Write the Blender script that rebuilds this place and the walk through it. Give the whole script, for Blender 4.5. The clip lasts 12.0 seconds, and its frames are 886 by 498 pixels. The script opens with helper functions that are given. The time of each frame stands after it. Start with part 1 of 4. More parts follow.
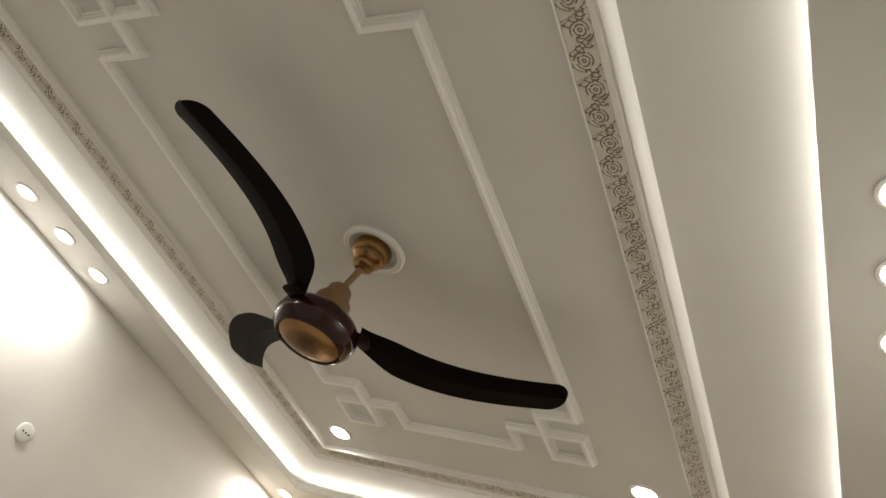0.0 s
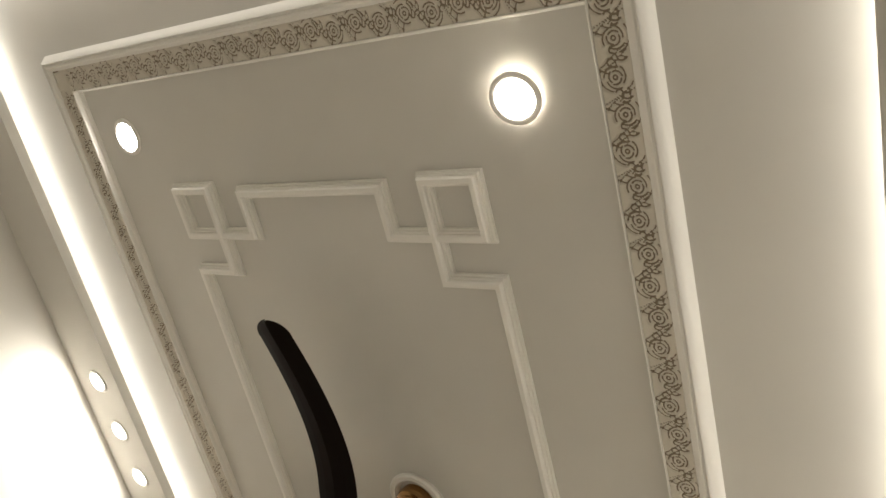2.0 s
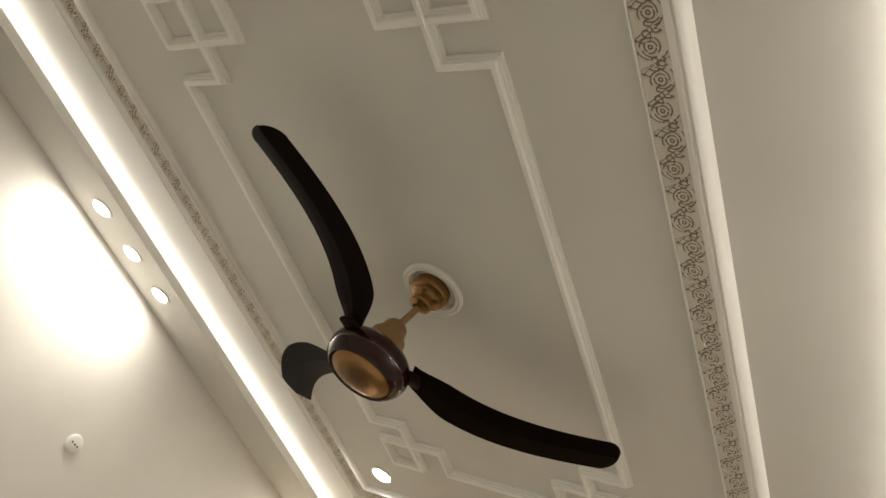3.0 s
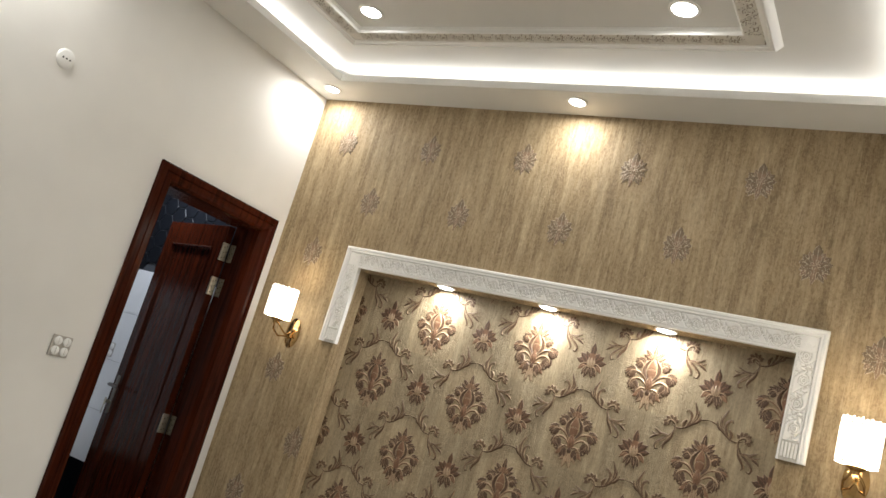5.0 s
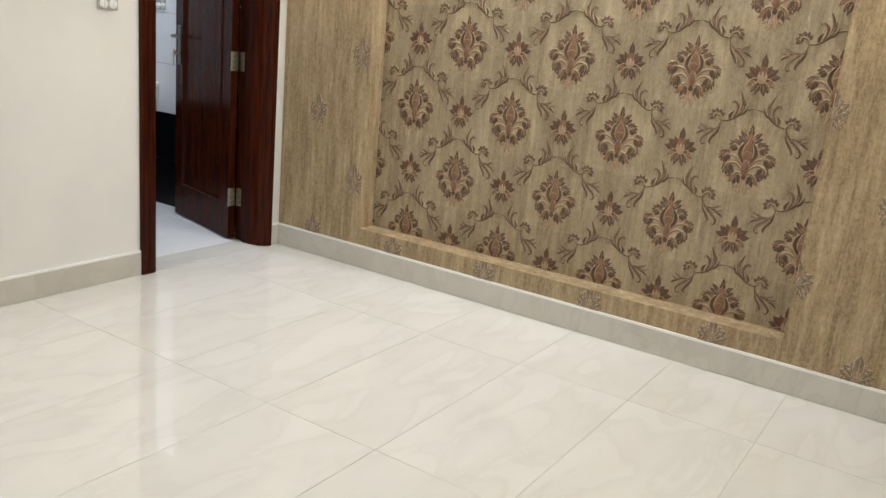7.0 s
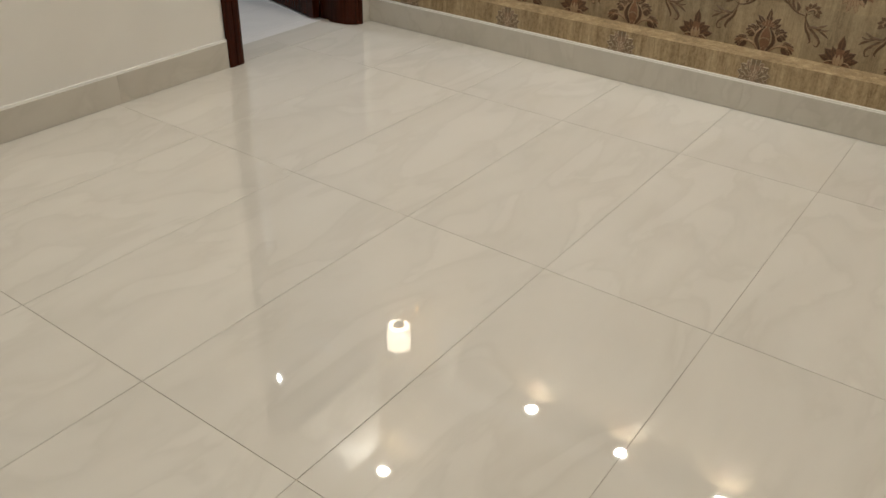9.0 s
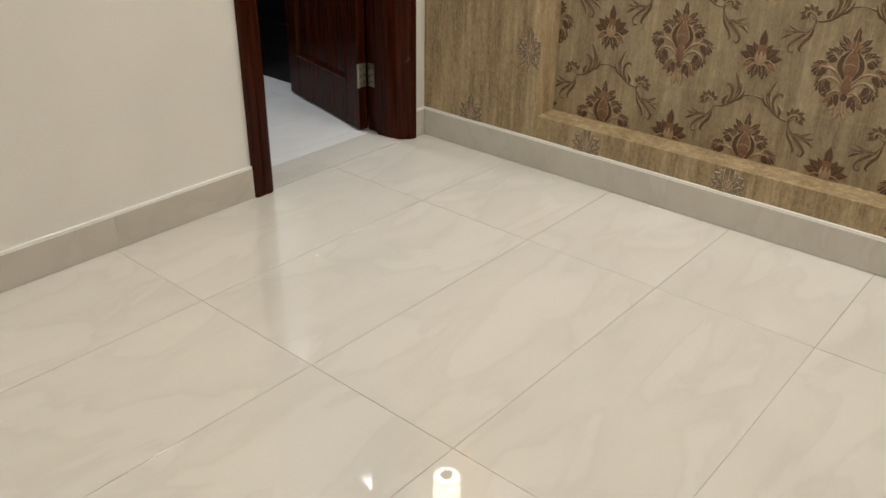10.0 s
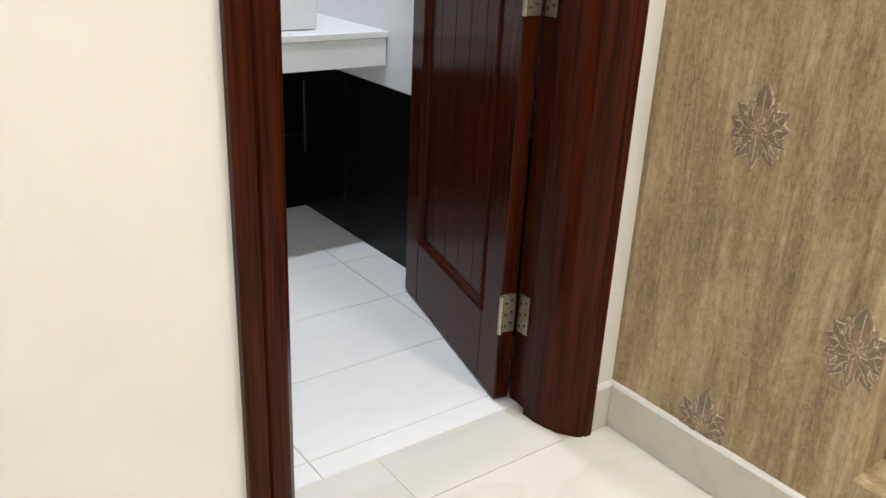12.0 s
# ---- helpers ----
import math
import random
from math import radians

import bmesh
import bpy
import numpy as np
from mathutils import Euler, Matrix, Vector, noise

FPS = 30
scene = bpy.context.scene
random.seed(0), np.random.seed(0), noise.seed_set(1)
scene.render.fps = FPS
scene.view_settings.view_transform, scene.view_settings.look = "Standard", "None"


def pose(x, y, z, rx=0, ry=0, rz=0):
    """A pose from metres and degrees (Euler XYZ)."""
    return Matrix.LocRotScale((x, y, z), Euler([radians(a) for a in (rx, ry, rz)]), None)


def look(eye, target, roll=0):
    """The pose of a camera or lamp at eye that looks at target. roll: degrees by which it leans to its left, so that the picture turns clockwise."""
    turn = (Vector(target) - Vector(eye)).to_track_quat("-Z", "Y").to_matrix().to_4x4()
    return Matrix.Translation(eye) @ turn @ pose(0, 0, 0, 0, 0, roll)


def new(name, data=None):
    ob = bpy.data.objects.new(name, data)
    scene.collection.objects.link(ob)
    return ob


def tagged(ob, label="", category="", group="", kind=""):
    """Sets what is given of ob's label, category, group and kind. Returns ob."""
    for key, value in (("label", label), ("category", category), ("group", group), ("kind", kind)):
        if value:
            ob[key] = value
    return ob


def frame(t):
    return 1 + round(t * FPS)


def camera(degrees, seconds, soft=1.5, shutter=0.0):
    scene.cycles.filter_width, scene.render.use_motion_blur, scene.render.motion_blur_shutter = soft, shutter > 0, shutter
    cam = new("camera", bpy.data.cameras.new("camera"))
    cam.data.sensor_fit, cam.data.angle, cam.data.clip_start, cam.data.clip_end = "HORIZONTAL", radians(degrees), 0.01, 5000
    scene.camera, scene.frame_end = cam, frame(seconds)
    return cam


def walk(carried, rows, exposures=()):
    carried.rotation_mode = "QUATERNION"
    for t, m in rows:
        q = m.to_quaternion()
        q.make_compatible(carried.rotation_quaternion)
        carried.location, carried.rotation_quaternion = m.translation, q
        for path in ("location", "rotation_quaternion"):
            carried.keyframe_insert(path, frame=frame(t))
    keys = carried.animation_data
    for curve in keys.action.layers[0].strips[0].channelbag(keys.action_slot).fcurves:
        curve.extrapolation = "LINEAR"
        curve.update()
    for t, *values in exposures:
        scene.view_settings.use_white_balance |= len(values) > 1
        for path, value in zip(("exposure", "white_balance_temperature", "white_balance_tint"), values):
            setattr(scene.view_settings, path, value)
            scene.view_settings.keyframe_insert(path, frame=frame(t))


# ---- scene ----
cam = camera(56.5, 12.0)
PATH = [
    (0, (3.097, -3.522, 1.572), (2.066, -2.288, 2.761), 29.4),
    (0.5, (3.11, -3.506, 1.595), (2.014, -2.463, 2.904), 37.4),
    (1, (3.1, -3.515, 1.584), (1.969, -2.639, 2.981), 44.0),
    (1.5, (3.1, -3.521, 1.567), (1.946, -2.791, 3.028), 50.5),
    (2, (3.097, -3.533, 1.562), (1.915, -2.845, 3.021), 52.6),
    (2.5, (3.082, -3.502, 1.574), (1.896, -2.643, 2.936), 46.3),
    (3, (3.076, -3.492, 1.551), (1.925, -2.399, 2.768), 38.0),
    (3.5, (3.072, -3.444, 1.508), (1.956, -2.144, 2.54), 31.3),
    (3.7, (3.072, -3.438, 1.496), (1.967, -2.072, 2.451), 29.2),
    (3.8, (3.076, -3.426, 1.487), (1.977, -2.025, 2.399), 28.0),
    (4.1, (3.088, -3.409, 1.467), (2.006, -1.922, 2.254), 24.8),
    (4.4, (3.105, -3.393, 1.447), (2.039, -1.833, 2.103), 21.8),
    (4.7, (3.123, -3.379, 1.426), (2.072, -1.76, 1.949), 19.0),
    (5, (3.139, -3.366, 1.403), (2.101, -1.702, 1.794), 16.5),
    (5.3, (3.151, -3.357, 1.38), (2.125, -1.66, 1.643), 14.2),
    (5.5, (3.157, -3.326, 1.342), (2.132, -1.619, 1.532), 12.9),
    (6, (3.158, -3.303, 1.322), (2.146, -1.578, 1.295), 9.9),
    (6.5, (3.168, -3.292, 1.325), (2.154, -1.589, 1.056), 7.3),
    (7, (3.18, -3.296, 1.273), (2.151, -1.663, 0.748), 5.4),
    (7.5, (3.118, -3.312, 1.19), (2.117, -1.765, 0.412), 4.5),
    (7.7, (3.07, -3.316, 1.186), (2.086, -1.807, 0.318), 3.5),
    (8.1, (2.968, -3.279, 1.17), (1.993, -1.815, 0.205), 2.8),
    (8.5, (2.849, -3.224, 1.169), (1.879, -1.796, 0.148), 2.2),
    (8.9, (2.716, -3.134, 1.176), (1.736, -1.735, 0.131), 1.7),
    (9.3, (2.57, -2.993, 1.185), (1.561, -1.618, 0.141), 1.3),
    (9.5, (2.473, -2.852, 1.187), (1.437, -1.48, 0.165), 2.1),
    (10, (2.254, -2.528, 1.215), (1.111, -1.176, 0.283), 0.9),
    (10.2, (2.124, -2.368, 1.199), (0.897, -1.058, 0.317), 0.3),
    (10.5, (1.907, -2.167, 1.207), (0.623, -0.893, 0.354), 0.7),
    (11, (1.638, -1.92, 1.208), (0.303, -0.668, 0.401), 1.8),
    (11.5, (1.35, -1.571, 1.164), (-0.071, -0.388, 0.403), 1.6),
    (12, (1.102, -1.348, 1.127), (-0.375, -0.236, 0.364), 2.8),
]
EXPOSURES = [(0, -0.24, 6350, 10), (2, -0.14, 6700, 10), (3.7, -0.30, 6700, 10), (5.3, 0.12, 5900, 10), (6, 0.82, 5800, 10), (6.5, 0.88, 5800, 10), (7, 0.64, 5900, 10),
             (7.7, 0.2, 6100, 10), (9.3, -0.02, 6600, 10), (10, 0.22, 6500, 10), (11, 0.70, 6300, 10), (12, 1.02, 6150, 10)]
walk(cam, [(t, look(eye, target, roll)) for t, eye, target, roll in PATH], EXPOSURES)

# ---- plan (metres): corner of door wall and feature wall at the origin ----
RX, NY = 3.34, -4.02            # far right wall, near wall
SOF, LIP, CEIL = 2.95, 2.985, 3.03
LX0, LX1, LY0, LY1 = 0.275, 2.885, -3.75, -0.245   # inner edge of the dropped border
FX0, FX1, FY0, FY1 = 0.537, 2.523, -3.484, -0.525   # carved frame, outer edge
NX0, NX1, NZ0, NZ1, ND = 0.572, 2.702, 0.205, 2.02, 0.115  # niche
DY0, DY1, DZ = -0.914, -0.067, 2.18                 # door casing, outer
BX, BY0, BY1, BZ = -1.74, -1.9, 0.094, 2.6         # bathroom

# ---- world and light ----
world = bpy.data.worlds.new("world")
scene.world = world
world.use_nodes = True
world.node_tree.nodes["Background"].inputs["Color"].default_value = (0.5, 0.55, 0.6, 1)
world.node_tree.nodes["Background"].inputs["Strength"].default_value = 0.02

WARM, WHITE, COOL = (1.0, 0.87, 0.68), (1.0, 0.955, 0.865), (0.90, 0.95, 1.0)


def area_lamp(name, m, sx, sy, watts, colour, shape="RECTANGLE", spread=180):
    lamp = bpy.data.lights.new(name, "AREA")
    lamp.shape, lamp.size, lamp.size_y = shape, sx, sy
    lamp.energy, lamp.color, lamp.spread = watts, colour, radians(spread)
    ob = new(name, lamp)
    ob.matrix_world = m
    return ob


COVE, SPOT, TRAY, NICHE, SCONCE, BATH = 4.5, 4.3, 2.3, 3.7, 1.3, 14.0
# light strips behind the rim of the dropped border, tilted up and in over the ceiling
for sx, x, y, rx, rz in ((LX1 - LX0, (LX0 + LX1) / 2, LY1 + 0.05, 180 + 32, 0), (LX1 - LX0, (LX0 + LX1) / 2, LY0 - 0.05, 180 - 32, 0),
                         (LY1 - LY0, LX0 - 0.05, (LY0 + LY1) / 2, 180 + 32, 90), (LY1 - LY0, LX1 + 0.05, (LY0 + LY1) / 2, 180 - 32, 90)):
    area_lamp("cove_strip_light", pose(x, y, 2.987, rx, 0, rz), sx, 0.012, COVE * sx / 2.6, WHITE)

SOFFIT_SPOTS = [(0.15, -2.284), (0.15, -2.056), (0.15, -1.832), (0.15, -0.146), (1.601, -0.146),
                (3.03, -2.314), (3.03, -2.09), (3.03, -1.86)]
TRAY_SPOTS = [(0.81, -0.78), (2.215, -0.78), (0.81, -3.2), (2.205, -3.195)]
LOOSE = TRAY_SPOTS[3]           # this one hangs a little out of its hole
NICHE_SPOTS = [(1.09, 0.045), (1.641, 0.045), (2.183, 0.045)]
for x, y in SOFFIT_SPOTS:
    area_lamp("downlight_glow", pose(x, y, SOF - 0.014), 0.07, 0.07, SPOT * (0.8 if x < 0.5 and y < -1 else 1), WHITE, "DISK")
for x, y in TRAY_SPOTS:
    area_lamp("downlight_glow", pose(x, y, CEIL - (0.032 if (x, y) == LOOSE else 0.014)), 0.085, 0.085, TRAY, WHITE, "DISK")
for x, y in NICHE_SPOTS:
    area_lamp("niche_glow", pose(x, y, NZ1 - 0.014), 0.06, 0.06, NICHE, WHITE, "DISK")
area_lamp("bath_glow", pose(-0.76, -0.22, BZ - 0.03), 0.1, 0.1, BATH, COOL, "DISK")


# ---- materials ----
def nodes(name, rough=0.5, metal=0.0, spec=0.5):
    mat = bpy.data.materials.new(name)
    mat.use_nodes = True
    n, l = mat.node_tree.nodes, mat.node_tree.links
    b = n["Principled BSDF"]
    b.inputs["Roughness"].default_value, b.inputs["Metallic"].default_value = rough, metal
    b.inputs["Specular IOR Level"].default_value = spec
    return mat, n, l, b


def coords(n, l, scale):
    geo, mp = n.new("ShaderNodeNewGeometry"), n.new("ShaderNodeMapping")
    l.new(geo.outputs["Position"], mp.inputs["Vector"])
    mp.inputs["Scale"].default_value = scale
    return mp.outputs["Vector"]


def noise_tex(n, l, vec, scale, detail=4, rough=0.55, warp=0.0):
    t = n.new("ShaderNodeTexNoise")
    t.inputs["Scale"].default_value, t.inputs["Detail"].default_value = scale, detail
    t.inputs["Roughness"].default_value, t.inputs["Distortion"].default_value = rough, warp
    l.new(vec, t.inputs["Vector"])
    return t.outputs["Fac"]


def ramp(n, l, fac, stops):
    r = n.new("ShaderNodeValToRGB")
    e = r.color_ramp.elements
    while len(e) < len(stops):
        e.new(0.5)
    for k, (p, c) in enumerate(stops):
        e[k].position, e[k].color = p, (*c, 1)
    l.new(fac, r.inputs["Fac"])
    return r.outputs["Color"]


def mix(n, l, fac, a, b, blend="MIX"):
    m = n.new("ShaderNodeMix")
    m.data_type, m.blend_type = "RGBA", blend
    for sock, v in ((m.inputs["Factor"], fac), (m.inputs["A"], a), (m.inputs["B"], b)):
        if isinstance(v, (int, float)):
            sock.default_value = v
        elif isinstance(v, tuple):
            sock.default_value = (*v, 1)
        else:
            l.new(v, sock)
    return m.outputs["Result"]


def bump(n, l, b, height, strength, dist):
    k = n.new("ShaderNodeBump")
    k.inputs["Strength"].default_value, k.inputs["Distance"].default_value = strength, dist
    l.new(height, k.inputs["Height"])
    l.new(k.outputs["Normal"], b.inputs["Normal"])


def paint(name, colour, rough=0.55, vary=0.05, grain=160, relief=0.15, spec=0.35):
    """Rolled or brushed paint: faint stipple, faint large blotches."""
    mat, n, l, b = nodes(name, rough, 0, spec)
    v = coords(n, l, (1, 1, 1))
    big, fine = noise_tex(n, l, v, 1.7, 3), noise_tex(n, l, v, grain, 2)
    dark = tuple(c * (1 - vary * 2) for c in colour)
    l.new(ramp(n, l, big, [(0.3, dark), (0.7, colour)]), b.inputs["Base Color"])
    bump(n, l, b, fine, relief, 0.001)
    return mat


def wood(name, dark, light, rough=0.22):
    mat, n, l, b = nodes(name, rough, 0, 0.09)
    v = coords(n, l, (22, 22, 0.9))
    g, f = noise_tex(n, l, v, 2.2, 6, 0.6, 0.6), noise_tex(n, l, coords(n, l, (90, 90, 3)), 2, 3)
    c = ramp(n, l, g, [(0.3, dark), (0.62, light), (0.8, tuple(x * 1.25 for x in light))])
    l.new(mix(n, l, 0.35, c, ramp(n, l, f, [(0.35, dark), (0.6, light)])), b.inputs["Base Color"])
    b.inputs["Coat Weight"].default_value, b.inputs["Coat Roughness"].default_value = 0.03, 0.1
    bump(n, l, b, f, 0.08, 0.001)
    return mat


def marble(name, base, vein, rough, scale=1.0, strength=0.5):
    """Polished tile with cloudy veins; each tile differs."""
    mat, n, l, b = nodes(name, rough, 0, 0.5)
    oi, geo = n.new("ShaderNodeObjectInfo"), n.new("ShaderNodeNewGeometry")
    off = n.new("ShaderNodeVectorMath")
    off.operation = "MULTIPLY_ADD"
    l.new(oi.outputs["Random"], off.inputs[0])
    off.inputs[1].default_value = (31.0, 17.0, 5.0)
    l.new(geo.outputs["Position"], off.inputs[2])
    mp = n.new("ShaderNodeMapping")
    mp.inputs["Scale"].default_value = (2.6 * scale, 1.0 * scale, 1.6 * scale)
    mp.inputs["Rotation"].default_value = (0, 0, 0.7)
    l.new(off.outputs["Vector"], mp.inputs["Vector"])
    a = noise_tex(n, l, mp.outputs["Vector"], 2.0, 4, 0.5, 0.7)
    w = noise_tex(n, l, mp.outputs["Vector"], 1.2, 3, 0.5, 0.8)
    c = ramp(n, l, a, [(0.34, base), (0.47, tuple(0.6 * x + 0.4 * y for x, y in zip(base, vein))), (0.53, vein), (0.57, base), (0.7, tuple(min(1, x * 1.06) for x in base))])
    c = mix(n, l, strength, base, c)
    c = mix(n, l, 0.25, c, ramp(n, l, w, [(0.35, vein), (0.6, base)]))
    l.new(c, b.inputs["Base Color"])
    return mat


def wallpaper(name, tones, rough=0.6, medallions=False):
    """Bark-like paper: broad upright brush marks in several browns, pale and dark dragged streaks, fine fibres and a crackled emboss."""
    mat, n, l, b = nodes(name, rough, 0, 0.3)
    a = noise_tex(n, l, coords(n, l, (7, 7, 1.0)), 2.2, 6, 0.62, 0.15)
    m = noise_tex(n, l, coords(n, l, (17, 17, 1.7)), 2.1, 8, 0.72, 0.2)
    pale = noise_tex(n, l, coords(n, l, (24, 24, 2.4)), 1.7, 5, 0.7, 0.1)
    dark = noise_tex(n, l, coords(n, l, (34, 34, 3.0)), 2.3, 6, 0.7, 0.2)
    f = noise_tex(n, l, coords(n, l, (170, 170, 12)), 1.6, 3, 0.6)
    pit = noise_tex(n, l, coords(n, l, (1, 1, 0.7)), 80, 6, 0.75, 0.8)
    patch = noise_tex(n, l, coords(n, l, (6, 6, 3)), 1.6, 3)
    big = noise_tex(n, l, coords(n, l, (3, 3, 1.3)), 1.4, 3)
    c = ramp(n, l, a, [(0.36, tones[0]), (0.45, tones[1]), (0.53, tones[2]), (0.62, tones[3])])
    c = mix(n, l, 0.5, c, ramp(n, l, m, [(0.36, tones[0]), (0.47, tones[1]), (0.55, tones[2]), (0.64, tones[3])]))
    c = mix(n, l, ramp(n, l, pale, [(0.54, (0, 0, 0)), (0.64, (0.5, 0.5, 0.5))]), c, tuple(min(1, x * 1.12) for x in tones[3]))
    c = mix(n, l, ramp(n, l, dark, [(0.55, (0, 0, 0)), (0.66, (0.55, 0.55, 0.55))]), c, tones[0])
    c = mix(n, l, 0.13, c, ramp(n, l, f, [(0.40, tones[0]), (0.58, tones[3])]))
    c = mix(n, l, 0.27, c, ramp(n, l, pit, [(0.40, tones[0]), (0.50, tones[2]), (0.62, tones[3])]))
    c = mix(n, l, 0.15, c, ramp(n, l, big, [(0.35, tones[1]), (0.65, tones[2])]))
    if medallions:
        # printed ogee lattice: paler inside, greyer olive between
        geo, xyz = n.new("ShaderNodeNewGeometry"), n.new("ShaderNodeSeparateXYZ")
        l.new(geo.outputs["Position"], xyz.inputs[0])
        waves = []
        for axis, start, period in (("X", 0.789, 0.542), ("Z", 0.235, 0.64)):
            k, w = n.new("ShaderNodeMath"), n.new("ShaderNodeMath")
            k.operation, w.operation = "MULTIPLY_ADD", "COSINE"
            l.new(xyz.outputs[axis], k.inputs[0])
            k.inputs[1].default_value, k.inputs[2].default_value = 2 * math.pi / period, -2 * math.pi * start / period
            l.new(k.outputs[0], w.inputs[0])
            waves.append(w.outputs[0])
        p = n.new("ShaderNodeMath")
        p.operation = "MULTIPLY_ADD"
        l.new(waves[0], p.inputs[0])
        l.new(waves[1], p.inputs[1])
        p.inputs[2].default_value = 0.45
        c = mix(n, l, 0.75, c, ramp(n, l, p.outputs[0], [(0.34, (0.90, 0.90, 0.88)), (0.45, (0.96, 0.96, 0.94)), (0.50, (1.14, 1.12, 1.07)), (0.58, (1.04, 1.03, 1.0)), (0.9, (1.14, 1.12, 1.08))]), "MULTIPLY")
    l.new(c, b.inputs["Base Color"])
    rough_patch = mix(n, l, ramp(n, l, patch, [(0.42, (0.15, 0.15, 0.15)), (0.6, (1, 1, 1))]), (0.5, 0.5, 0.5), pit)
    h = mix(n, l, 0.45, rough_patch, mix(n, l, 0.5, f, m))
    bump(n, l, b, h, 1.0, 0.010)
    return mat


def plain(name, colour, rough=0.5, metal=0.0, vary=0.12, scale=40):
    mat, n, l, b = nodes(name, rough, metal)
    f = noise_tex(n, l, coords(n, l, (1, 1, 1)), scale, 3)
    l.new(ramp(n, l, f, [(0.3, tuple(c * (1 - vary) for c in colour)), (0.7, colour)]), b.inputs["Base Color"])
    return mat


def glow(name, colour, strength):
    mat, n, l, b = nodes(name)
    b.inputs["Base Color"].default_value = (*colour, 1)
    b.inputs["Emission Color"].default_value = (*colour, 1)
    b.inputs["Emission Strength"].default_value = strength
    return mat


M_WALL = paint("cream_wall_paint", (0.765, 0.745, 0.70), 0.5)
M_CEIL = paint("ceiling_paint", (0.70, 0.682, 0.642), 0.6)
M_GYPS = paint("gypsum_paint", (0.89, 0.87, 0.83), 0.4, 0.03)
M_CREV = plain("crevice_shade", (0.25, 0.20, 0.14), 0.7)
M_CREVW = plain("trim_groove_shade", (0.64, 0.61, 0.55), 0.7)
M_CARVE = paint("carved_plaster", (0.72, 0.675, 0.595), 0.5, 0.05)
M_WOOD = wood("mahogany_stain", (0.010, 0.0022, 0.0009), (0.056, 0.0108, 0.0037))
M_FLOOR = marble("polished_marble_tile", (0.66, 0.64, 0.592), (0.54, 0.52, 0.472), 0.02, 1.0, 0.42)
M_FLOOR.node_tree.nodes["Principled BSDF"].inputs["IOR"].default_value = 1.78
M_GROUT = plain("floor_grout", (0.51, 0.48, 0.42), 0.7)
M_BASE = marble("grey_marble_skirting", (0.55, 0.52, 0.46), (0.44, 0.41, 0.355), 0.1, 1.6)
M_PAPER = wallpaper("bark_wallpaper", ((0.11, 0.072, 0.033), (0.24, 0.166, 0.086), (0.39, 0.287, 0.16), (0.60, 0.475, 0.30)))
M_PAPER2 = wallpaper("damask_ground_wallpaper", ((0.155, 0.112, 0.064), (0.26, 0.20, 0.122), (0.365, 0.29, 0.185), (0.51, 0.418, 0.28)), 0.6, True)
M_RUST = plain("rust_foil", (0.25, 0.132, 0.072), 0.45, 0.15, 0.35, 120)
M_DARKB = plain("umber_ink", (0.098, 0.050, 0.024), 0.5, 0.0, 0.3, 120)
M_VINE = plain("olive_ink", (0.125, 0.068, 0.031), 0.5, 0.0, 0.3, 120)
M_PINK = plain("pale_rose_foil", (0.40, 0.285, 0.175), 0.45, 0.1, 0.25, 120)
M_VINEP = plain("pale_olive_foil", (0.35, 0.255, 0.155), 0.45, 0.1, 0.25, 120)
M_SILVER = plain("pale_silver_foil", (0.58, 0.48, 0.345), 0.4, 0.15, 0.25, 120)
M_ROSE = plain("dusty_rose_foil", (0.30, 0.20, 0.125), 0.45, 0.1, 0.3, 120)
M_TAUPE = plain("taupe_foil", (0.225, 0.158, 0.094), 0.45, 0.1, 0.3, 120)
M_GOLD = plain("brushed_gold", (0.36, 0.20, 0.075), 0.27, 0.85, 0.2, 8)
M_TAN = plain("matt_gold_paint", (0.31, 0.185, 0.085), 0.5, 0.35, 0.12, 30)
M_BRASS = plain("polished_brass", (0.52, 0.33, 0.135), 0.15, 1.0, 0.1, 20)
M_STEEL = plain("satin_steel", (0.45, 0.40, 0.31), 0.35, 1.0, 0.2, 60)
M_BRONZE = plain("aged_lock_metal", (0.13, 0.11, 0.09), 0.35, 0.8, 0.2, 60)
M_FANB = plain("fan_lacquer", (0.022, 0.0035, 0.0024), 0.05, 0, 0.3, 5)
M_FANB.node_tree.nodes["Principled BSDF"].inputs["Specular IOR Level"].default_value = 0.4
M_BLADE = plain("fan_blade_lacquer", (0.013, 0.0056, 0.0034), 0.34, 0, 0.25, 6)
M_BLADE.node_tree.nodes["Principled BSDF"].inputs["Specular IOR Level"].default_value = 0.05
M_PLATE = plain("grey_switch_plate", (0.42, 0.39, 0.34), 0.4)
M_WHITEP = plain("white_plastic", (0.8, 0.79, 0.76), 0.3, 0, 0.03)
M_DARK = plain("dark_hole", (0.02, 0.02, 0.02), 0.6)
M_BATHT = marble("white_bath_tile", (0.78, 0.78, 0.78), (0.7, 0.7, 0.71), 0.2, 2.0, 0.3)
M_BATHG = plain("bath_grout", (0.42, 0.41, 0.40), 0.8)
M_BLACK = plain("black_gloss_tile", (0.003, 0.0032, 0.004), 0.3, 0, 0.3, 30)
M_HEX = plain("charcoal_hex_tile", (0.010, 0.011, 0.014), 0.3, 0, 0.4, 50)
M_HEXG = plain("pale_hex_grout", (0.055, 0.06, 0.068), 0.7)
for m_ in (M_BLACK, M_HEX):
    m_.node_tree.nodes["Principled BSDF"].inputs["Specular IOR Level"].default_value = 0.15
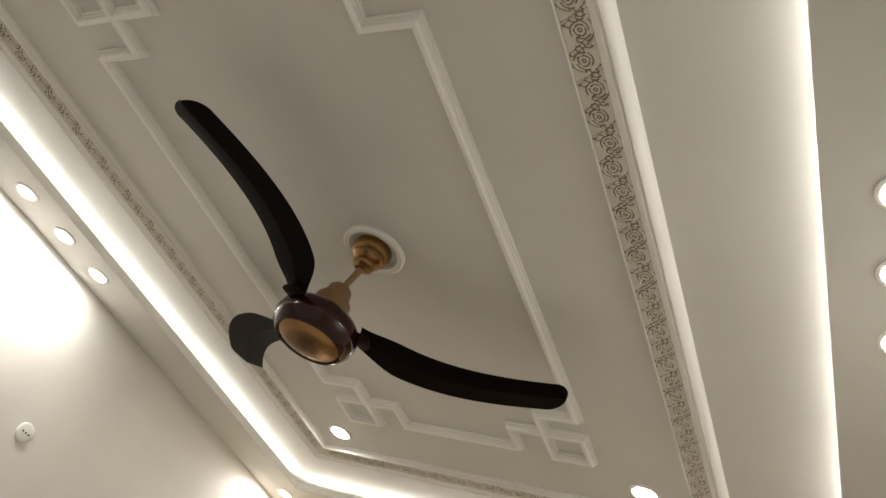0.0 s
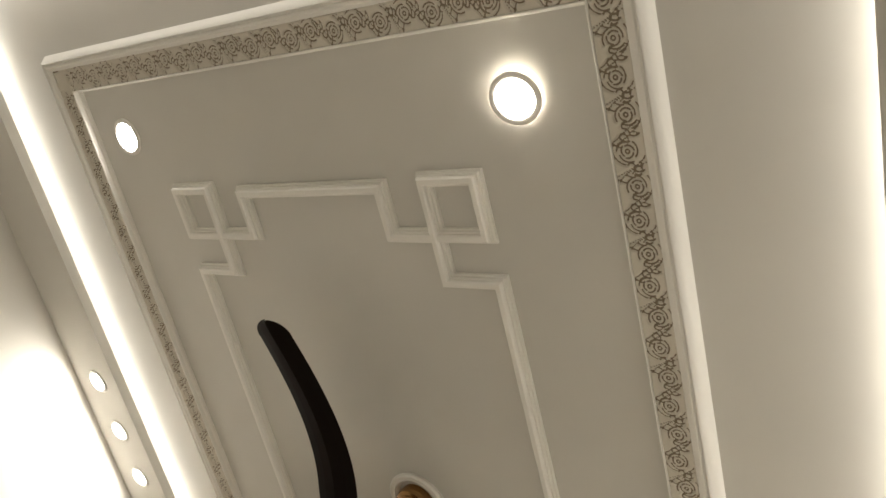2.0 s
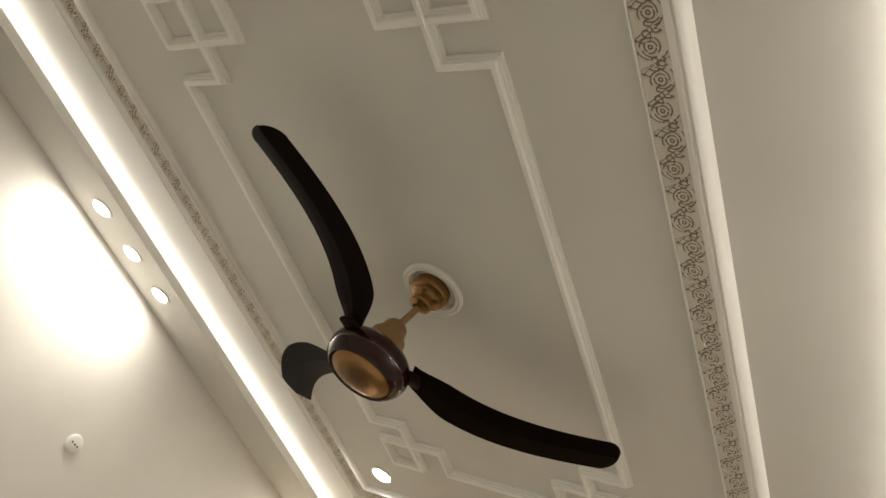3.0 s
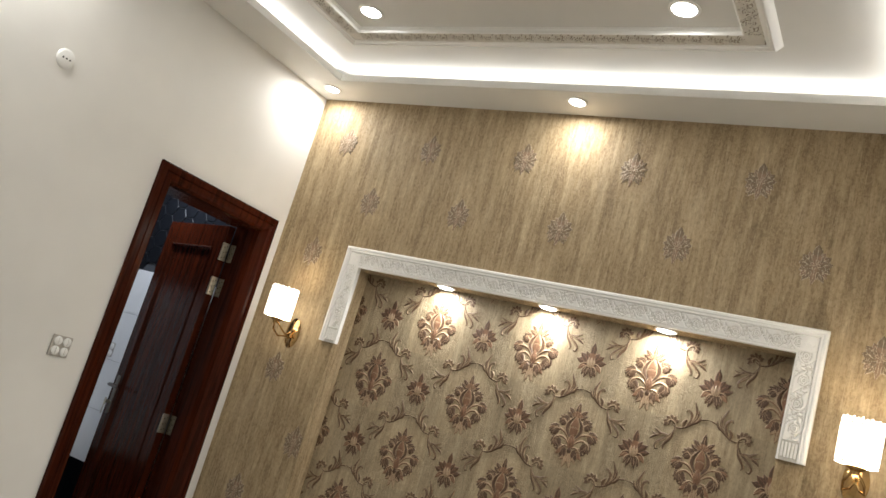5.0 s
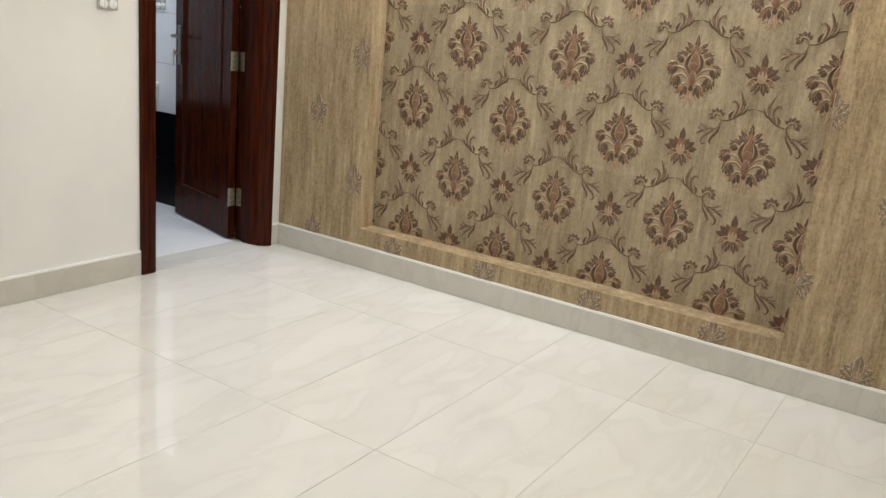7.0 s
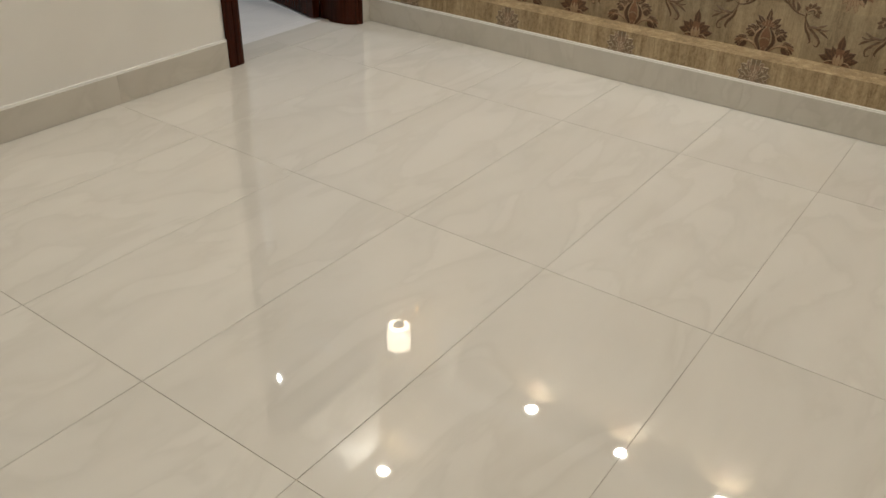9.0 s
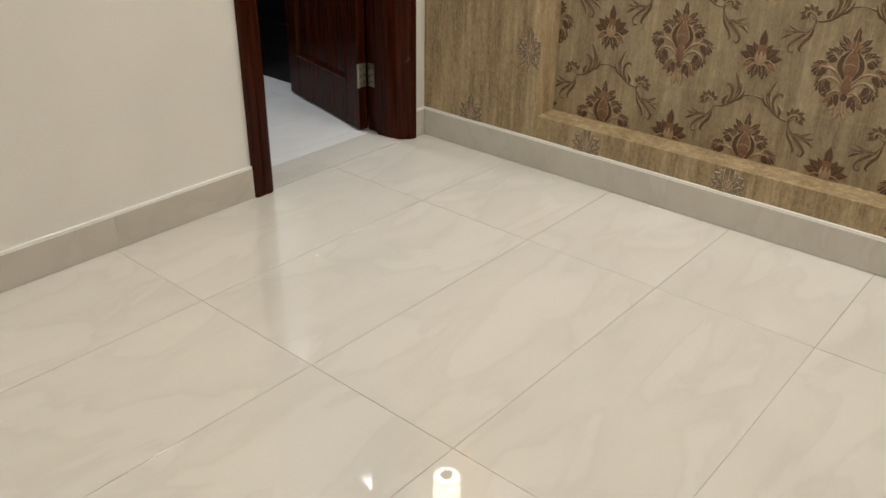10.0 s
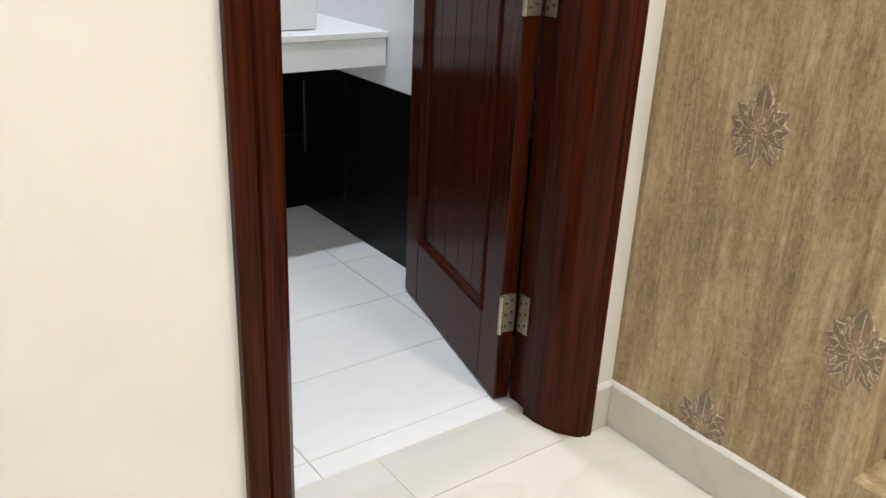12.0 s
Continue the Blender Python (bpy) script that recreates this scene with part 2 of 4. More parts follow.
M_COUNTER = plain("white_stone", (0.8, 0.8, 0.79), 0.2, 0, 0.03)
M_LED = glow("led_diffuser", WHITE, 14)
M_SHADE = glow("lit_crystal", (1.0, 0.92, 0.78), 3.6)
M_BULB = glow("lit_inner_glass", (1.0, 0.90, 0.70), 14)


# ---- mesh tools ----
def box(bm, x0, y0, z0, x1, y1, z1, bevel=0.0):
    vs = [bm.verts.new(p) for p in ((x0, y0, z0), (x1, y0, z0), (x1, y1, z0), (x0, y1, z0),
                                    (x0, y0, z1), (x1, y0, z1), (x1, y1, z1), (x0, y1, z1))]
    fs = [bm.faces.new([vs[i] for i in q]) for q in ((3, 2, 1, 0), (4, 5, 6, 7), (0, 1, 5, 4), (1, 2, 6, 5), (2, 3, 7, 6), (3, 0, 4, 7))]
    if bevel:
        es = list({e for f in fs for e in f.edges})
        bmesh.ops.bevel(bm, geom=es, offset=bevel, segments=2, profile=0.5, affect="EDGES")
    return bm


def boxes(*list_of, bevel=0.0):
    bm = bmesh.new()
    for b in list_of:
        if bevel:
            sub = box(bmesh.new(), *b, bevel=bevel)
            me = bpy.data.meshes.new("tmp")
            sub.to_mesh(me)
            sub.free()
            bm.from_mesh(me)
            bpy.data.meshes.remove(me)
        else:
            box(bm, *b)
    return bm


def lathe(profile, seg=32, bm=None, centre=(0, 0)):
    """Profile of (radius, z), turned about the upright axis."""
    bm = bm or bmesh.new()
    rings = []
    for r, z in profile:
        if r < 1e-6:
            rings.append([bm.verts.new((centre[0], centre[1], z))])
        else:
            rings.append([bm.verts.new((centre[0] + r * math.cos(2 * math.pi * k / seg), centre[1] + r * math.sin(2 * math.pi * k / seg), z)) for k in range(seg)])
    for a, b in zip(rings, rings[1:]):
        for k in range(seg):
            j = (k + 1) % seg
            if len(a) == 1 and len(b) > 1:
                bm.faces.new((a[0], b[j], b[k]))
            elif len(b) == 1 and len(a) > 1:
                bm.faces.new((a[k], a[j], b[0]))
            elif len(a) > 1:
                bm.faces.new((a[k], a[j], b[j], b[k]))
    bmesh.ops.recalc_face_normals(bm, faces=bm.faces)
    return bm


def tube(points, radius, seg=10, bm=None):
    """A round bar along points."""
    bm = bm or bmesh.new()
    pts = [Vector(p) for p in points]
    rings = []
    for i, p in enumerate(pts):
        d = (pts[min(i + 1, len(pts) - 1)] - pts[max(i - 1, 0)]).normalized()
        u = d.orthogonal().normalized() if i == 0 else (u - d * u.dot(d)).normalized()
        w = d.cross(u)
        r = radius[i] if isinstance(radius, (list, tuple)) else radius
        rings.append([bm.verts.new(p + r * (math.cos(2 * math.pi * k / seg) * u + math.sin(2 * math.pi * k / seg) * w)) for k in range(seg)])
    for a, b in zip(rings, rings[1:]):
        for k in range(seg):
            bm.faces.new((a[k], a[(k + 1) % seg], b[(k + 1) % seg], b[k]))
    bm.faces.new(rings[0][::-1])
    bm.faces.new(rings[-1])
    bmesh.ops.recalc_face_normals(bm, faces=bm.faces)
    return bm


def mesh_of(name, bm, material, smooth=False):
    me = bpy.data.meshes.new(name)
    bm.to_mesh(me)
    bm.free()
    for mat in (material if isinstance(material, (list, tuple)) else (material,)):
        me.materials.append(mat)
    if smooth:
        me.polygons.foreach_set("use_smooth", [True] * len(me.polygons))
        me.set_sharp_from_angle(angle=radians(38))
    return me


def part(name, bm, material, parent, label="", smooth=False):
    ob = new(name, bm if isinstance(bm, bpy.types.Mesh) else mesh_of(name, bm, material, smooth))
    ob.parent = parent
    return tagged(ob, label)


def thing(name, label, category, m=None, group=""):
    ob = new(name)
    ob.empty_display_size = 0.1
    if m is not None:
        ob.matrix_world = m
    return tagged(ob, label, category, group)


def structure(name, bm, material, label, category, smooth=False):
    ob = new(name, mesh_of(name, bm, material, smooth))
    return tagged(ob, label, category, "", "structure")


# ---- shell of the room ----
T = 0.2


DOOR_WALL = boxes((-T, NY, 0, 0, DY0 + 0.01, CEIL + 0.2), (-T, DY0 + 0.01, DZ - 0.01, 0, DY1 - 0.01, CEIL + 0.2), (-T, DY1 - 0.01, 0, 0, 0, CEIL + 0.2))
structure("wall_door", DOOR_WALL, M_WALL, "smooth cream painted wall with a doorway", "wall")


def wall_with_opening(x0, z0, x1, z1, ax, az, bx, bz, y0, y1):
    """Upright slab with a rectangular opening through it, in one piece."""
    bm = bmesh.new()
    rings = [[bm.verts.new((x, y, z)) for x, z in ((p, q), (r, q), (r, t), (p, t))] for p, q, r, t in ((x0, z0, x1, z1), (ax, az, bx, bz)) for y in (y0, y1)]
    for m, n in ((0, 1), (2, 3), (0, 2), (1, 3)):
        for k in range(4):
            bm.faces.new((rings[m][k - 1], rings[m][k], rings[n][k], rings[n][k - 1]))
    bmesh.ops.recalc_face_normals(bm, faces=bm.faces)
    return bm


structure("wall_feature", wall_with_opening(-T, 0, RX + T, CEIL + 0.2, NX0, NZ0, NX1, NZ1, 0, 0.3), M_PAPER, "feature wall in streaky brown bark wallpaper", "wall")
NICHE_PANEL = structure("niche_back", boxes((NX0, ND, NZ0, NX1, 0.3, NZ1)), M_PAPER2, "recessed panel in beige damask wallpaper", "wall")
structure("wall_right", boxes((RX, NY - T, 0, RX + T, 0, CEIL + 0.2)), M_WALL, "plain cream painted wall", "wall")
structure("wall_near", boxes((-T, NY - T, 0, RX, NY, CEIL + 0.2)), M_WALL, "plain cream painted wall", "wall")
structure("ceiling", boxes((0, NY, CEIL, RX, 0, CEIL + 0.15)), M_CEIL, "matt off-white ceiling above a lit cove", "ceiling")
# dropped border with an upstanding rim that hides the light strip
RIM = 0.018
structure("ceiling_border", boxes((0, NY, SOF, LX0, 0, SOF + 0.014), (LX1, NY, SOF, RX, 0, SOF + 0.014), (LX0, LY1, SOF, LX1, 0, SOF + 0.014),
                                  (LX0, NY, SOF, LX1, LY0, SOF + 0.014),
                                  (LX0 - RIM, LY0 - RIM, SOF + 0.014, LX0, LY1 + RIM, LIP), (LX1, LY0 - RIM, SOF + 0.014, LX1 + RIM, LY1 + RIM, LIP),
                                  (LX0, LY1, SOF + 0.014, LX1, LY1 + RIM, LIP), (LX0, LY0 - RIM, SOF + 0.014, LX1, LY0, LIP)),
          M_CEIL, "dropped off-white plaster border with lit cove", "ceiling")
FLOOR = structure("floor", boxes((-T, NY, -0.12, RX, 0, -0.002)), M_GROUT, "polished cream marble tile floor", "floor")

# ---- doorway: frame, leaf, hinges, lock ----
CASING = [(-0.205, 0.0), (0.016, 0.0), (0.022, 0.006), (0.022, 0.034), (0.017, 0.038), (0.022, 0.042), (0.022, 0.062), (0.017, 0.076), (0.004, 0.088),
          (-0.02, 0.095), (-0.205, 0.097)]
# hinge side: a beaded casing that rounds into the lining, then a rebate for the leaf
HINGE_SIDE = [(-0.205, 0.0), (0.014, 0.0), (0.020, 0.005), (0.020, 0.022), (0.013, 0.026), (0.016, 0.031), (0.008, 0.043), (-0.008, 0.055), (-0.03, 0.070),
              (-0.059, 0.081), (-0.09, 0.086), (-0.130, 0.087), (-0.133, 0.065), (-0.205, 0.065)]


def jamb(y0, sign, z1, prof):
    """Upright of the door frame. sign: the way to the opening."""
    bm = bmesh.new()
    lo = [bm.verts.new((x, y0 + sign * w, 0)) for x, w in prof]
    hi = [bm.verts.new((x, y0 + sign * w, z1 - w)) for x, w in prof]
    for i in range(len(prof)):
        j = (i + 1) % len(prof)
        bm.faces.new((lo[i], lo[j], hi[j], hi[i]))
    bm.faces.new(lo)
    bm.faces.new(hi[::-1])
    bmesh.ops.recalc_face_normals(bm, faces=bm.faces)
    return bm


def head(y0, y1, z1, prof):
    bm = bmesh.new()
    a = [bm.verts.new((x, y0 + w, z1 - w)) for x, w in prof]
    b = [bm.verts.new((x, y1 - w, z1 - w)) for x, w in prof]
    for i in range(len(prof)):
        j = (i + 1) % len(prof)
        bm.faces.new((a[i], a[j], b[j], b[i]))
    bm.faces.new(a)
    bm.faces.new(b[::-1])
    bmesh.ops.recalc_face_normals(bm, faces=bm.faces)
    return bm


door_frame = tagged(new("door_frame_1"), "glossy dark mahogany door frame with moulded casing", "door frame", "", "structure")
part("jamb", jamb(DY0, 1, DZ, CASING), M_WOOD, door_frame)
part("jamb", jamb(DY1, -1, DZ, HINGE_SIDE), M_WOOD, door_frame)
part("head", head(DY0, DY1, DZ, CASING), M_WOOD, door_frame)

HINGE = (-0.213, -0.179)
LW, LH, LT = 0.675, 2.075, 0.04
door = tagged(new("door_1"), "dark mahogany panelled door standing ajar into the bathroom", "door", "", "structure")
door.matrix_world = pose(HINGE[0], HINGE[1], 0.006, 0, 0, 165.5)
ST = 0.105
part("stile", boxes((0, -LT, 0, ST, 0, LH), bevel=0.003), M_WOOD, door)
part("stile", boxes((LW - ST, -LT, 0, LW, 0, LH), bevel=0.003), M_WOOD, door)
part("rail", boxes((ST, -LT, 0, LW - ST, -0.0005, 0.2), bevel=0.002), M_WOOD, door, "bottom rail")
part("rail", boxes((ST, -LT, LH - 0.13, LW - ST, -0.0005, LH), bevel=0.002), M_WOOD, door, "top rail")
PX0, PX1, PZ0, PZ1 = ST, LW - ST, 0.2, LH - 0.13
n_pl = 5
for k in range(n_pl):
    a, b = PX0 + (PX1 - PX0) * k / n_pl, PX0 + (PX1 - PX0) * (k + 1) / n_pl
    part("plank", boxes((a + 0.0008, -LT + 0.012, PZ0, b - 0.0008, -0.010, PZ1), bevel=0.0015), M_WOOD, door)
part("panel_backing", boxes((PX0, -LT + 0.014, PZ0, PX1, -0.016, PZ1)), M_WOOD, door)


def bead(x0, z0, x1, z1):
    """Raised bead round the panel."""
    bm = bmesh.new()
    prof = [(0.0, -0.012), (0.0, 0.003), (0.005, 0.006), (0.010, 0.003), (0.013, -0.003), (0.019, -0.004), (0.022, -0.011)]
    rings = []
    for cx, cz, sx, sz in ((x0, z0, 1, 1), (x1, z0, -1, 1), (x1, z1, -1, -1), (x0, z1, 1, -1)):
        rings.append([bm.verts.new((cx + sx * w, y, cz + sz * w)) for w, y in prof])
    for i in range(4):
        a, b = rings[i], rings[(i + 1) % 4]
        for k in range(len(prof) - 1):
            bm.faces.new((a[k], a[k + 1], b[k + 1], b[k]))
    bmesh.ops.recalc_face_normals(bm, faces=bm.faces)
    return bm


part("panel_bead", bead(PX0 - 0.004, PZ0 - 0.004, PX1 + 0.004, PZ1 + 0.004), M_WOOD, door)


def hinge(z):
    h = part("hinge", boxes((-0.003, -0.038, z - 0.05, 0.0005, -0.003, z + 0.05), bevel=0.0008), M_STEEL, door, "steel butt hinge with dark screws")
    bm = bmesh.new()
    for k in range(5):
        lathe([(0.0001, z - 0.05 + k * 0.02), (0.006, z - 0.05 + k * 0.02), (0.006, z - 0.0315 + k * 0.02), (0.0001, z - 0.0315 + k * 0.02)], 12, bm, (-0.007, 0.001))
    part("knuckle", bm, M_STEEL, h, smooth=True)
    for sy in (-0.028, -0.013):
        for k in range(3):
            part("screw", lathe([(0, 0.0), (0.0036, 0.0), (0.003, 0.0012), (0, 0.0014)], 10), M_DARK, h).matrix_basis = pose(-0.003, sy, z - 0.034 + k * 0.03 + (0.007 if sy < -0.02 else 0), 0, -90)
    yj = DY1 - 0.065
    f = part("hinge_leaf", boxes((-0.200, yj - 0.003, z - 0.044, -0.163, yj + 0.001, z + 0.056), bevel=0.0008), M_STEEL, door_frame, "steel hinge leaf with dark screws")
    for sx in (-0.19, -0.173):
        for k in range(3):
            part("screw", lathe([(0, 0.0), (0.0036, 0.0), (0.003, 0.0012), (0, 0.0014)], 10), M_DARK, f).matrix_basis = pose(sx, yj - 0.003, z - 0.028 + k * 0.03 + (0.007 if sx > -0.18 else 0), 90)


for z in (0.238, 0.975, 1.735, 1.93):
    hinge(z)

lock = part("lock_plate", boxes((LW - 0.075, 0.0, 0.90, LW - 0.035, 0.006, 1.12), bevel=0.003), M_BRONZE, door, "dark bronze lock plate")
part("lever_handle", tube([(LW - 0.055, 0.004, 1.06), (LW - 0.055, 0.045, 1.06), (LW - 0.06, 0.05, 1.06), (LW - 0.10, 0.052, 1.06), (LW - 0.17, 0.05, 1.057)],
                          [0.011, 0.010, 0.0095, 0.009, 0.008]), M_BRONZE, lock, smooth=True)
part("cylinder", lathe([(0, 0), (0.009, 0), (0.009, 0.01), (0, 0.011)], 14), M_STEEL, lock).matrix_basis = pose(LW - 0.055, 0.006, 0.965, -90)
part("key", boxes((LW - 0.057, 0.016, 0.955, LW - 0.053, 0.034, 0.975), (LW - 0.064, 0.034, 0.945, LW - 0.046, 0.038, 0.985), bevel=0.001), M_STEEL, lock)
part("hanging_key", boxes((LW - 0.06, 0.036, 0.89, LW - 0.05, 0.039, 0.945), bevel=0.001), M_STEEL, lock)


# ---- switch plates, cover plate ----
def switch_plate(m, label):
    """Square plate with four round rocker switches; face towards local +x."""
    ob = thing("switch_plate", label, "switch", m)
    part("plate", boxes((0, -0.048, -0.045, 0.009, 0.048, 0.045), bevel=0.003), M_PLATE, ob)
    for sy in (-0.022, 0.022):
        for sz in (-0.021, 0.021):
            b = part("rocker", lathe([(0, 0.006), (0.0, 0.0), (0.019, 0.0), (0.019, 0.004), (0.0165, 0.006), (0, 0.007)][1:], 24), M_WHITEP, ob, smooth=True)
            b.matrix_basis = pose(0.009, sy, sz, 0, 90, 0)
            part("seam", boxes((-0.0155, -0.0006, 0.0066, 0.0155, 0.0006, 0.0074)), M_PLATE, b)
    return ob


switch_plate(pose(0.0, -1.07, 1.247), "grey plate with four white round rocker switches")
switch_plate(pose(-1.125, BY1, 1.245, 0, 0, -90), "grey plate with four white switches on bathroom tile")

cover = thing("round_cover_plate", "round white blank cover plate on cream wall", "cover plate", pose(0.0, -1.526, 2.357, 0, 90, 0))
part("disc", lathe([(0, 0), (0.041, 0), (0.041, 0.003), (0.037, 0.007), (0.03, 0.009), (0, 0.0095)], 40), M_WHITEP, cover, smooth=True)
for k in (-0.016, 0.0, 0.016):
    part("screw_hole", lathe([(0, 0.0085), (0.004, 0.0085), (0.004, 0.0105), (0, 0.0105)], 12), M_DARK, cover).matrix_basis = pose(0, k, 0)


# ---- recessed downlights ----
def downlight(x, y, z, r, label, group):
    ob = thing("downlight", label, "downlight", pose(x, y, z), group)
    part("trim_ring", lathe([(r * 1.28, -0.0005), (r * 1.28, -0.004), (r * 1.1, -0.0065), (r, -0.0055), (r, -0.0005)], 40), M_GYPS, ob, "white trim ring", True)
    part("diffuser", lathe([(0, -0.0125), (r * 0.6, -0.0118), (r * 0.9, -0.0095), (r * 0.99, -0.006), (r * 0.99, -0.003), (0, -0.003)], 32), M_LED, ob, "glowing round diffuser", True)
    return ob


for x, y in SOFFIT_SPOTS:
    downlight(x, y, SOF, 0.038, "small lit white downlight in dropped ceiling border", "downlights in the border")
for x, y in TRAY_SPOTS:
    if (x, y) != LOOSE:
        downlight(x, y, CEIL, 0.046, "lit round white downlight in the ceiling tray", "downlights in the tray")
loose = downlight(*LOOSE, CEIL, 0.046, "lit round downlight hanging slightly out of the ceiling", "downlights in the tray")
loose.matrix_world = pose(*LOOSE, CEIL - 0.013, 6, -5)
# added glow in the gap, throws a halo on the ceiling round the ring
part("gap_glow", lathe([(0.0, 0.009), (0.043, 0.009), (0.043, -0.001), (0.0, -0.001)], 32), M_LED, loose, "glowing cylinder added in the gap above the trim ring", True)
for x, y in NICHE_SPOTS:
    downlight(x, y, NZ1, 0.038, "lit spotlight under the head of the niche", "niche spotlights")
downlight(-0.76, -0.22, BZ, 0.05, "lit round bathroom ceiling light", "bathroom light")


# ---- carved relief strip ----
def relief_mesh(name, length, width, height, seed, material):
    """Carved band: roses and scrolling leaves cut into plaster. Lies in x (length) and y (width), proud to -z."""
    rnd = random.Random(seed)
    strokes = []

    def arc(cx, cy, r0, r1, a0, a1, k=18):
        strokes.append([(cx + (r0 + (r1 - r0) * t / k) * math.cos(a0 + (a1 - a0) * t / k), cy + (r0 + (r1 - r0) * t / k) * math.sin(a0 + (a1 - a0) * t / k)) for t in range(k + 1)])

    w = width
    for q, s in ((0.25, 1), (0.75, -1)):
        cx, cy = q * length, s * 0.06 * w
        arc(cx, cy, 0.06 * w, 0.06 * w, 0, 6.28)
        for j in range(3):
            a = j * 2.1 + q * 3
            arc(cx, cy, 0.17 * w, 0.2 * w, a, a + 1.7)
            arc(cx, cy, 0.33 * w, 0.27 * w, a + 0.9, a + 2.5)
        arc(cx, cy, 0.40 * w, 0.47 * w, s * 0.3, s * 2.3)
        for j in range(4):
            bx, by = cx + s * (0.38 + 0.05 * j) * w * (1 if j % 2 else -1), cy + (0.1 - 0.1 * j) * w
            arc(bx, by, 0.05 * w, 0.2 * w, rnd.uniform(0, 6), rnd.uniform(0, 6) + 2.2)
        strokes.append([(cx + s * (0.15 + 0.55 * t / 14) * w, s * (-0.42 + 0.85 * (t / 14) ** 1.5) * w) for t in range(15)])
        strokes.append([(cx - s * (0.2 + 0.5 * t / 14) * w, s * (0.40 - 0.75 * (t / 14) ** 0.8) * w) for t in range(15)])
        for j in range(3):
            x0 = cx + (0.55 + 0.16 * j) * w
            strokes.append([(x0 + 0.05 * w * math.sin(t / 3 + j), (-0.35 + 0.3 * j) * w + 0.26 * w * t / 8) for t in range(9)])
    pts = np.array([p for st in strokes for p in st])
    pts = np.concatenate([pts, pts + (length, 0), pts - (length, 0)])
    nx, ny = 84, 30
    xs, ys = np.linspace(0, length, nx), np.linspace(-w / 2, w / 2, ny)
    gx, gy = np.meshgrid(xs, ys, indexing="ij")
    d = np.sqrt(((gx[..., None] - pts[:, 0]) ** 2 + (gy[..., None] - pts[:, 1]) ** 2).min(-1))
    h = height * (1 - 1.35 * np.exp(-(d / (0.030 * w)) ** 2)) * (0.8 + 0.2 * np.clip(d / (0.09 * w), 0, 1))
    h[0], h[-1] = h[1], h[1]
    h[:, (0, -1)] = 0
    verts = np.stack([gx, gy, -h], -1).reshape(-1, 3).tolist()
    faces = [(i * ny + j, i * ny + j + 1, (i + 1) * ny + j + 1, (i + 1) * ny + j) for i in range(nx - 1) for j in range(ny - 1)]
    me = bpy.data.meshes.new(name)
    me.from_pydata(verts, [], faces)
    me.materials.append(material)
    me.polygons.foreach_set("use_smooth", [True] * len(me.polygons))
    return me


def frame_bar(prof, corners, closed=True):
    """A moulding of profile (inward, down) run round corners (x, y, inward dx, inward dy) in a plane; returns a bmesh in x, y, -down."""
    bm = bmesh.new()
    rings = [[bm.verts.new((x + dx * w, y + dy * w, -d)) for w, d in prof] for x, y, dx, dy in corners]
    m = len(rings)
    for i in range(m if closed else m - 1):
        a, b = rings[i], rings[(i + 1) % m]
        for k in range(len(prof) - 1):
            bm.faces.new((a[k], a[k + 1], b[k + 1], b[k]))
    if not closed:
        bm.faces.new(rings[0])
        bm.faces.new(rings[-1][::-1])
    bmesh.ops.recalc_face_normals(bm, faces=bm.faces)
    return bm


# ceiling tray frame: smooth outer bead, carved band, thin inner lip
FW, FB = 0.122, 0.049
tray = tagged(new("ceiling_frame"), "rectangular plaster ceiling frame with carved floral band", "ceiling moulding", "", "structure")
tray.matrix_world = pose(0, 0, CEIL)
corn = [(FX0, FY0, 1, 1), (FX1, FY0, -1, 1), (FX1, FY1, -1, -1), (FX0, FY1, 1, -1)]
part("outer_bead", frame_bar([(0, 0), (0.003, 0.006), (0.018, 0.033), (0.022, 0.035), (0.024, 0.029), (0.028, 0.029), (0.031, 0.034), (0.037, 0.034), (0.040, 0.028),
                              (FB, 0.027), (FB, 0)], corn), M_GYPS, tray, smooth=True)
# dark plane shows through the grooves, so their shade is painted in
part("glazed_ground", frame_bar([(FB, 0), (FB, 0.0235), (FW - 0.004, 0.0235), (FW - 0.004, 0)], corn), M_CREV, tray, "dark brown ground painted as shade in the carving")
part("inner_lip", frame_bar([(FW - 0.004, 0), (FW - 0.004, 0.0275), (FW - 0.002, 0.029), (FW + 0.001, 0.027), (FW + 0.002, 0.014), (FW + 0.006, 0.010), (FW + 0.007, 0.0)], corn), M_GYPS, tray, smooth=True)
BW = FW - FB - 0.004
RUN = 0.145
carved = relief_mesh("carved_band", RUN, BW + 0.001, 0.0065, 3, M_CARVE)


def band(x0, y0, x1, y1, depth, mesh, parent, run, tilt=0.0):
    """Carved pieces end to end from one point to the other."""
    length, ang = math.hypot(x1 - x0, y1 - y0), math.degrees(math.atan2(y1 - y0, x1 - x0))
    n = max(1, round(length / run))
    for k in range(n):
        t = k / n
        ob = part("carved_piece", mesh, None, parent)
        ob.matrix_basis = pose(x0 + (x1 - x0) * t, y0 + (y1 - y0) * t, -depth, tilt, 0, ang) @ Matrix.Diagonal((length / n / run, 1, 1, 1))


mid = FB + BW / 2
for (ax, ay, adx, ady), (bx, by, bdx, bdy) in zip(corn, corn[1:] + corn[:1]):
    band(ax + adx * mid, ay + ady * mid, bx + bdx * mid, by + bdy * mid, 0.0216, carved, tray, RUN)

for x, y, dx, dy in corn:
    part("corner_block", boxes((x + dx * mid - 0.03, y + dy * mid - 0.03, -0.0275, x + dx * mid + 0.03, y + dy * mid + 0.03, -0.02), bevel=0.004), M_CARVE, tray)

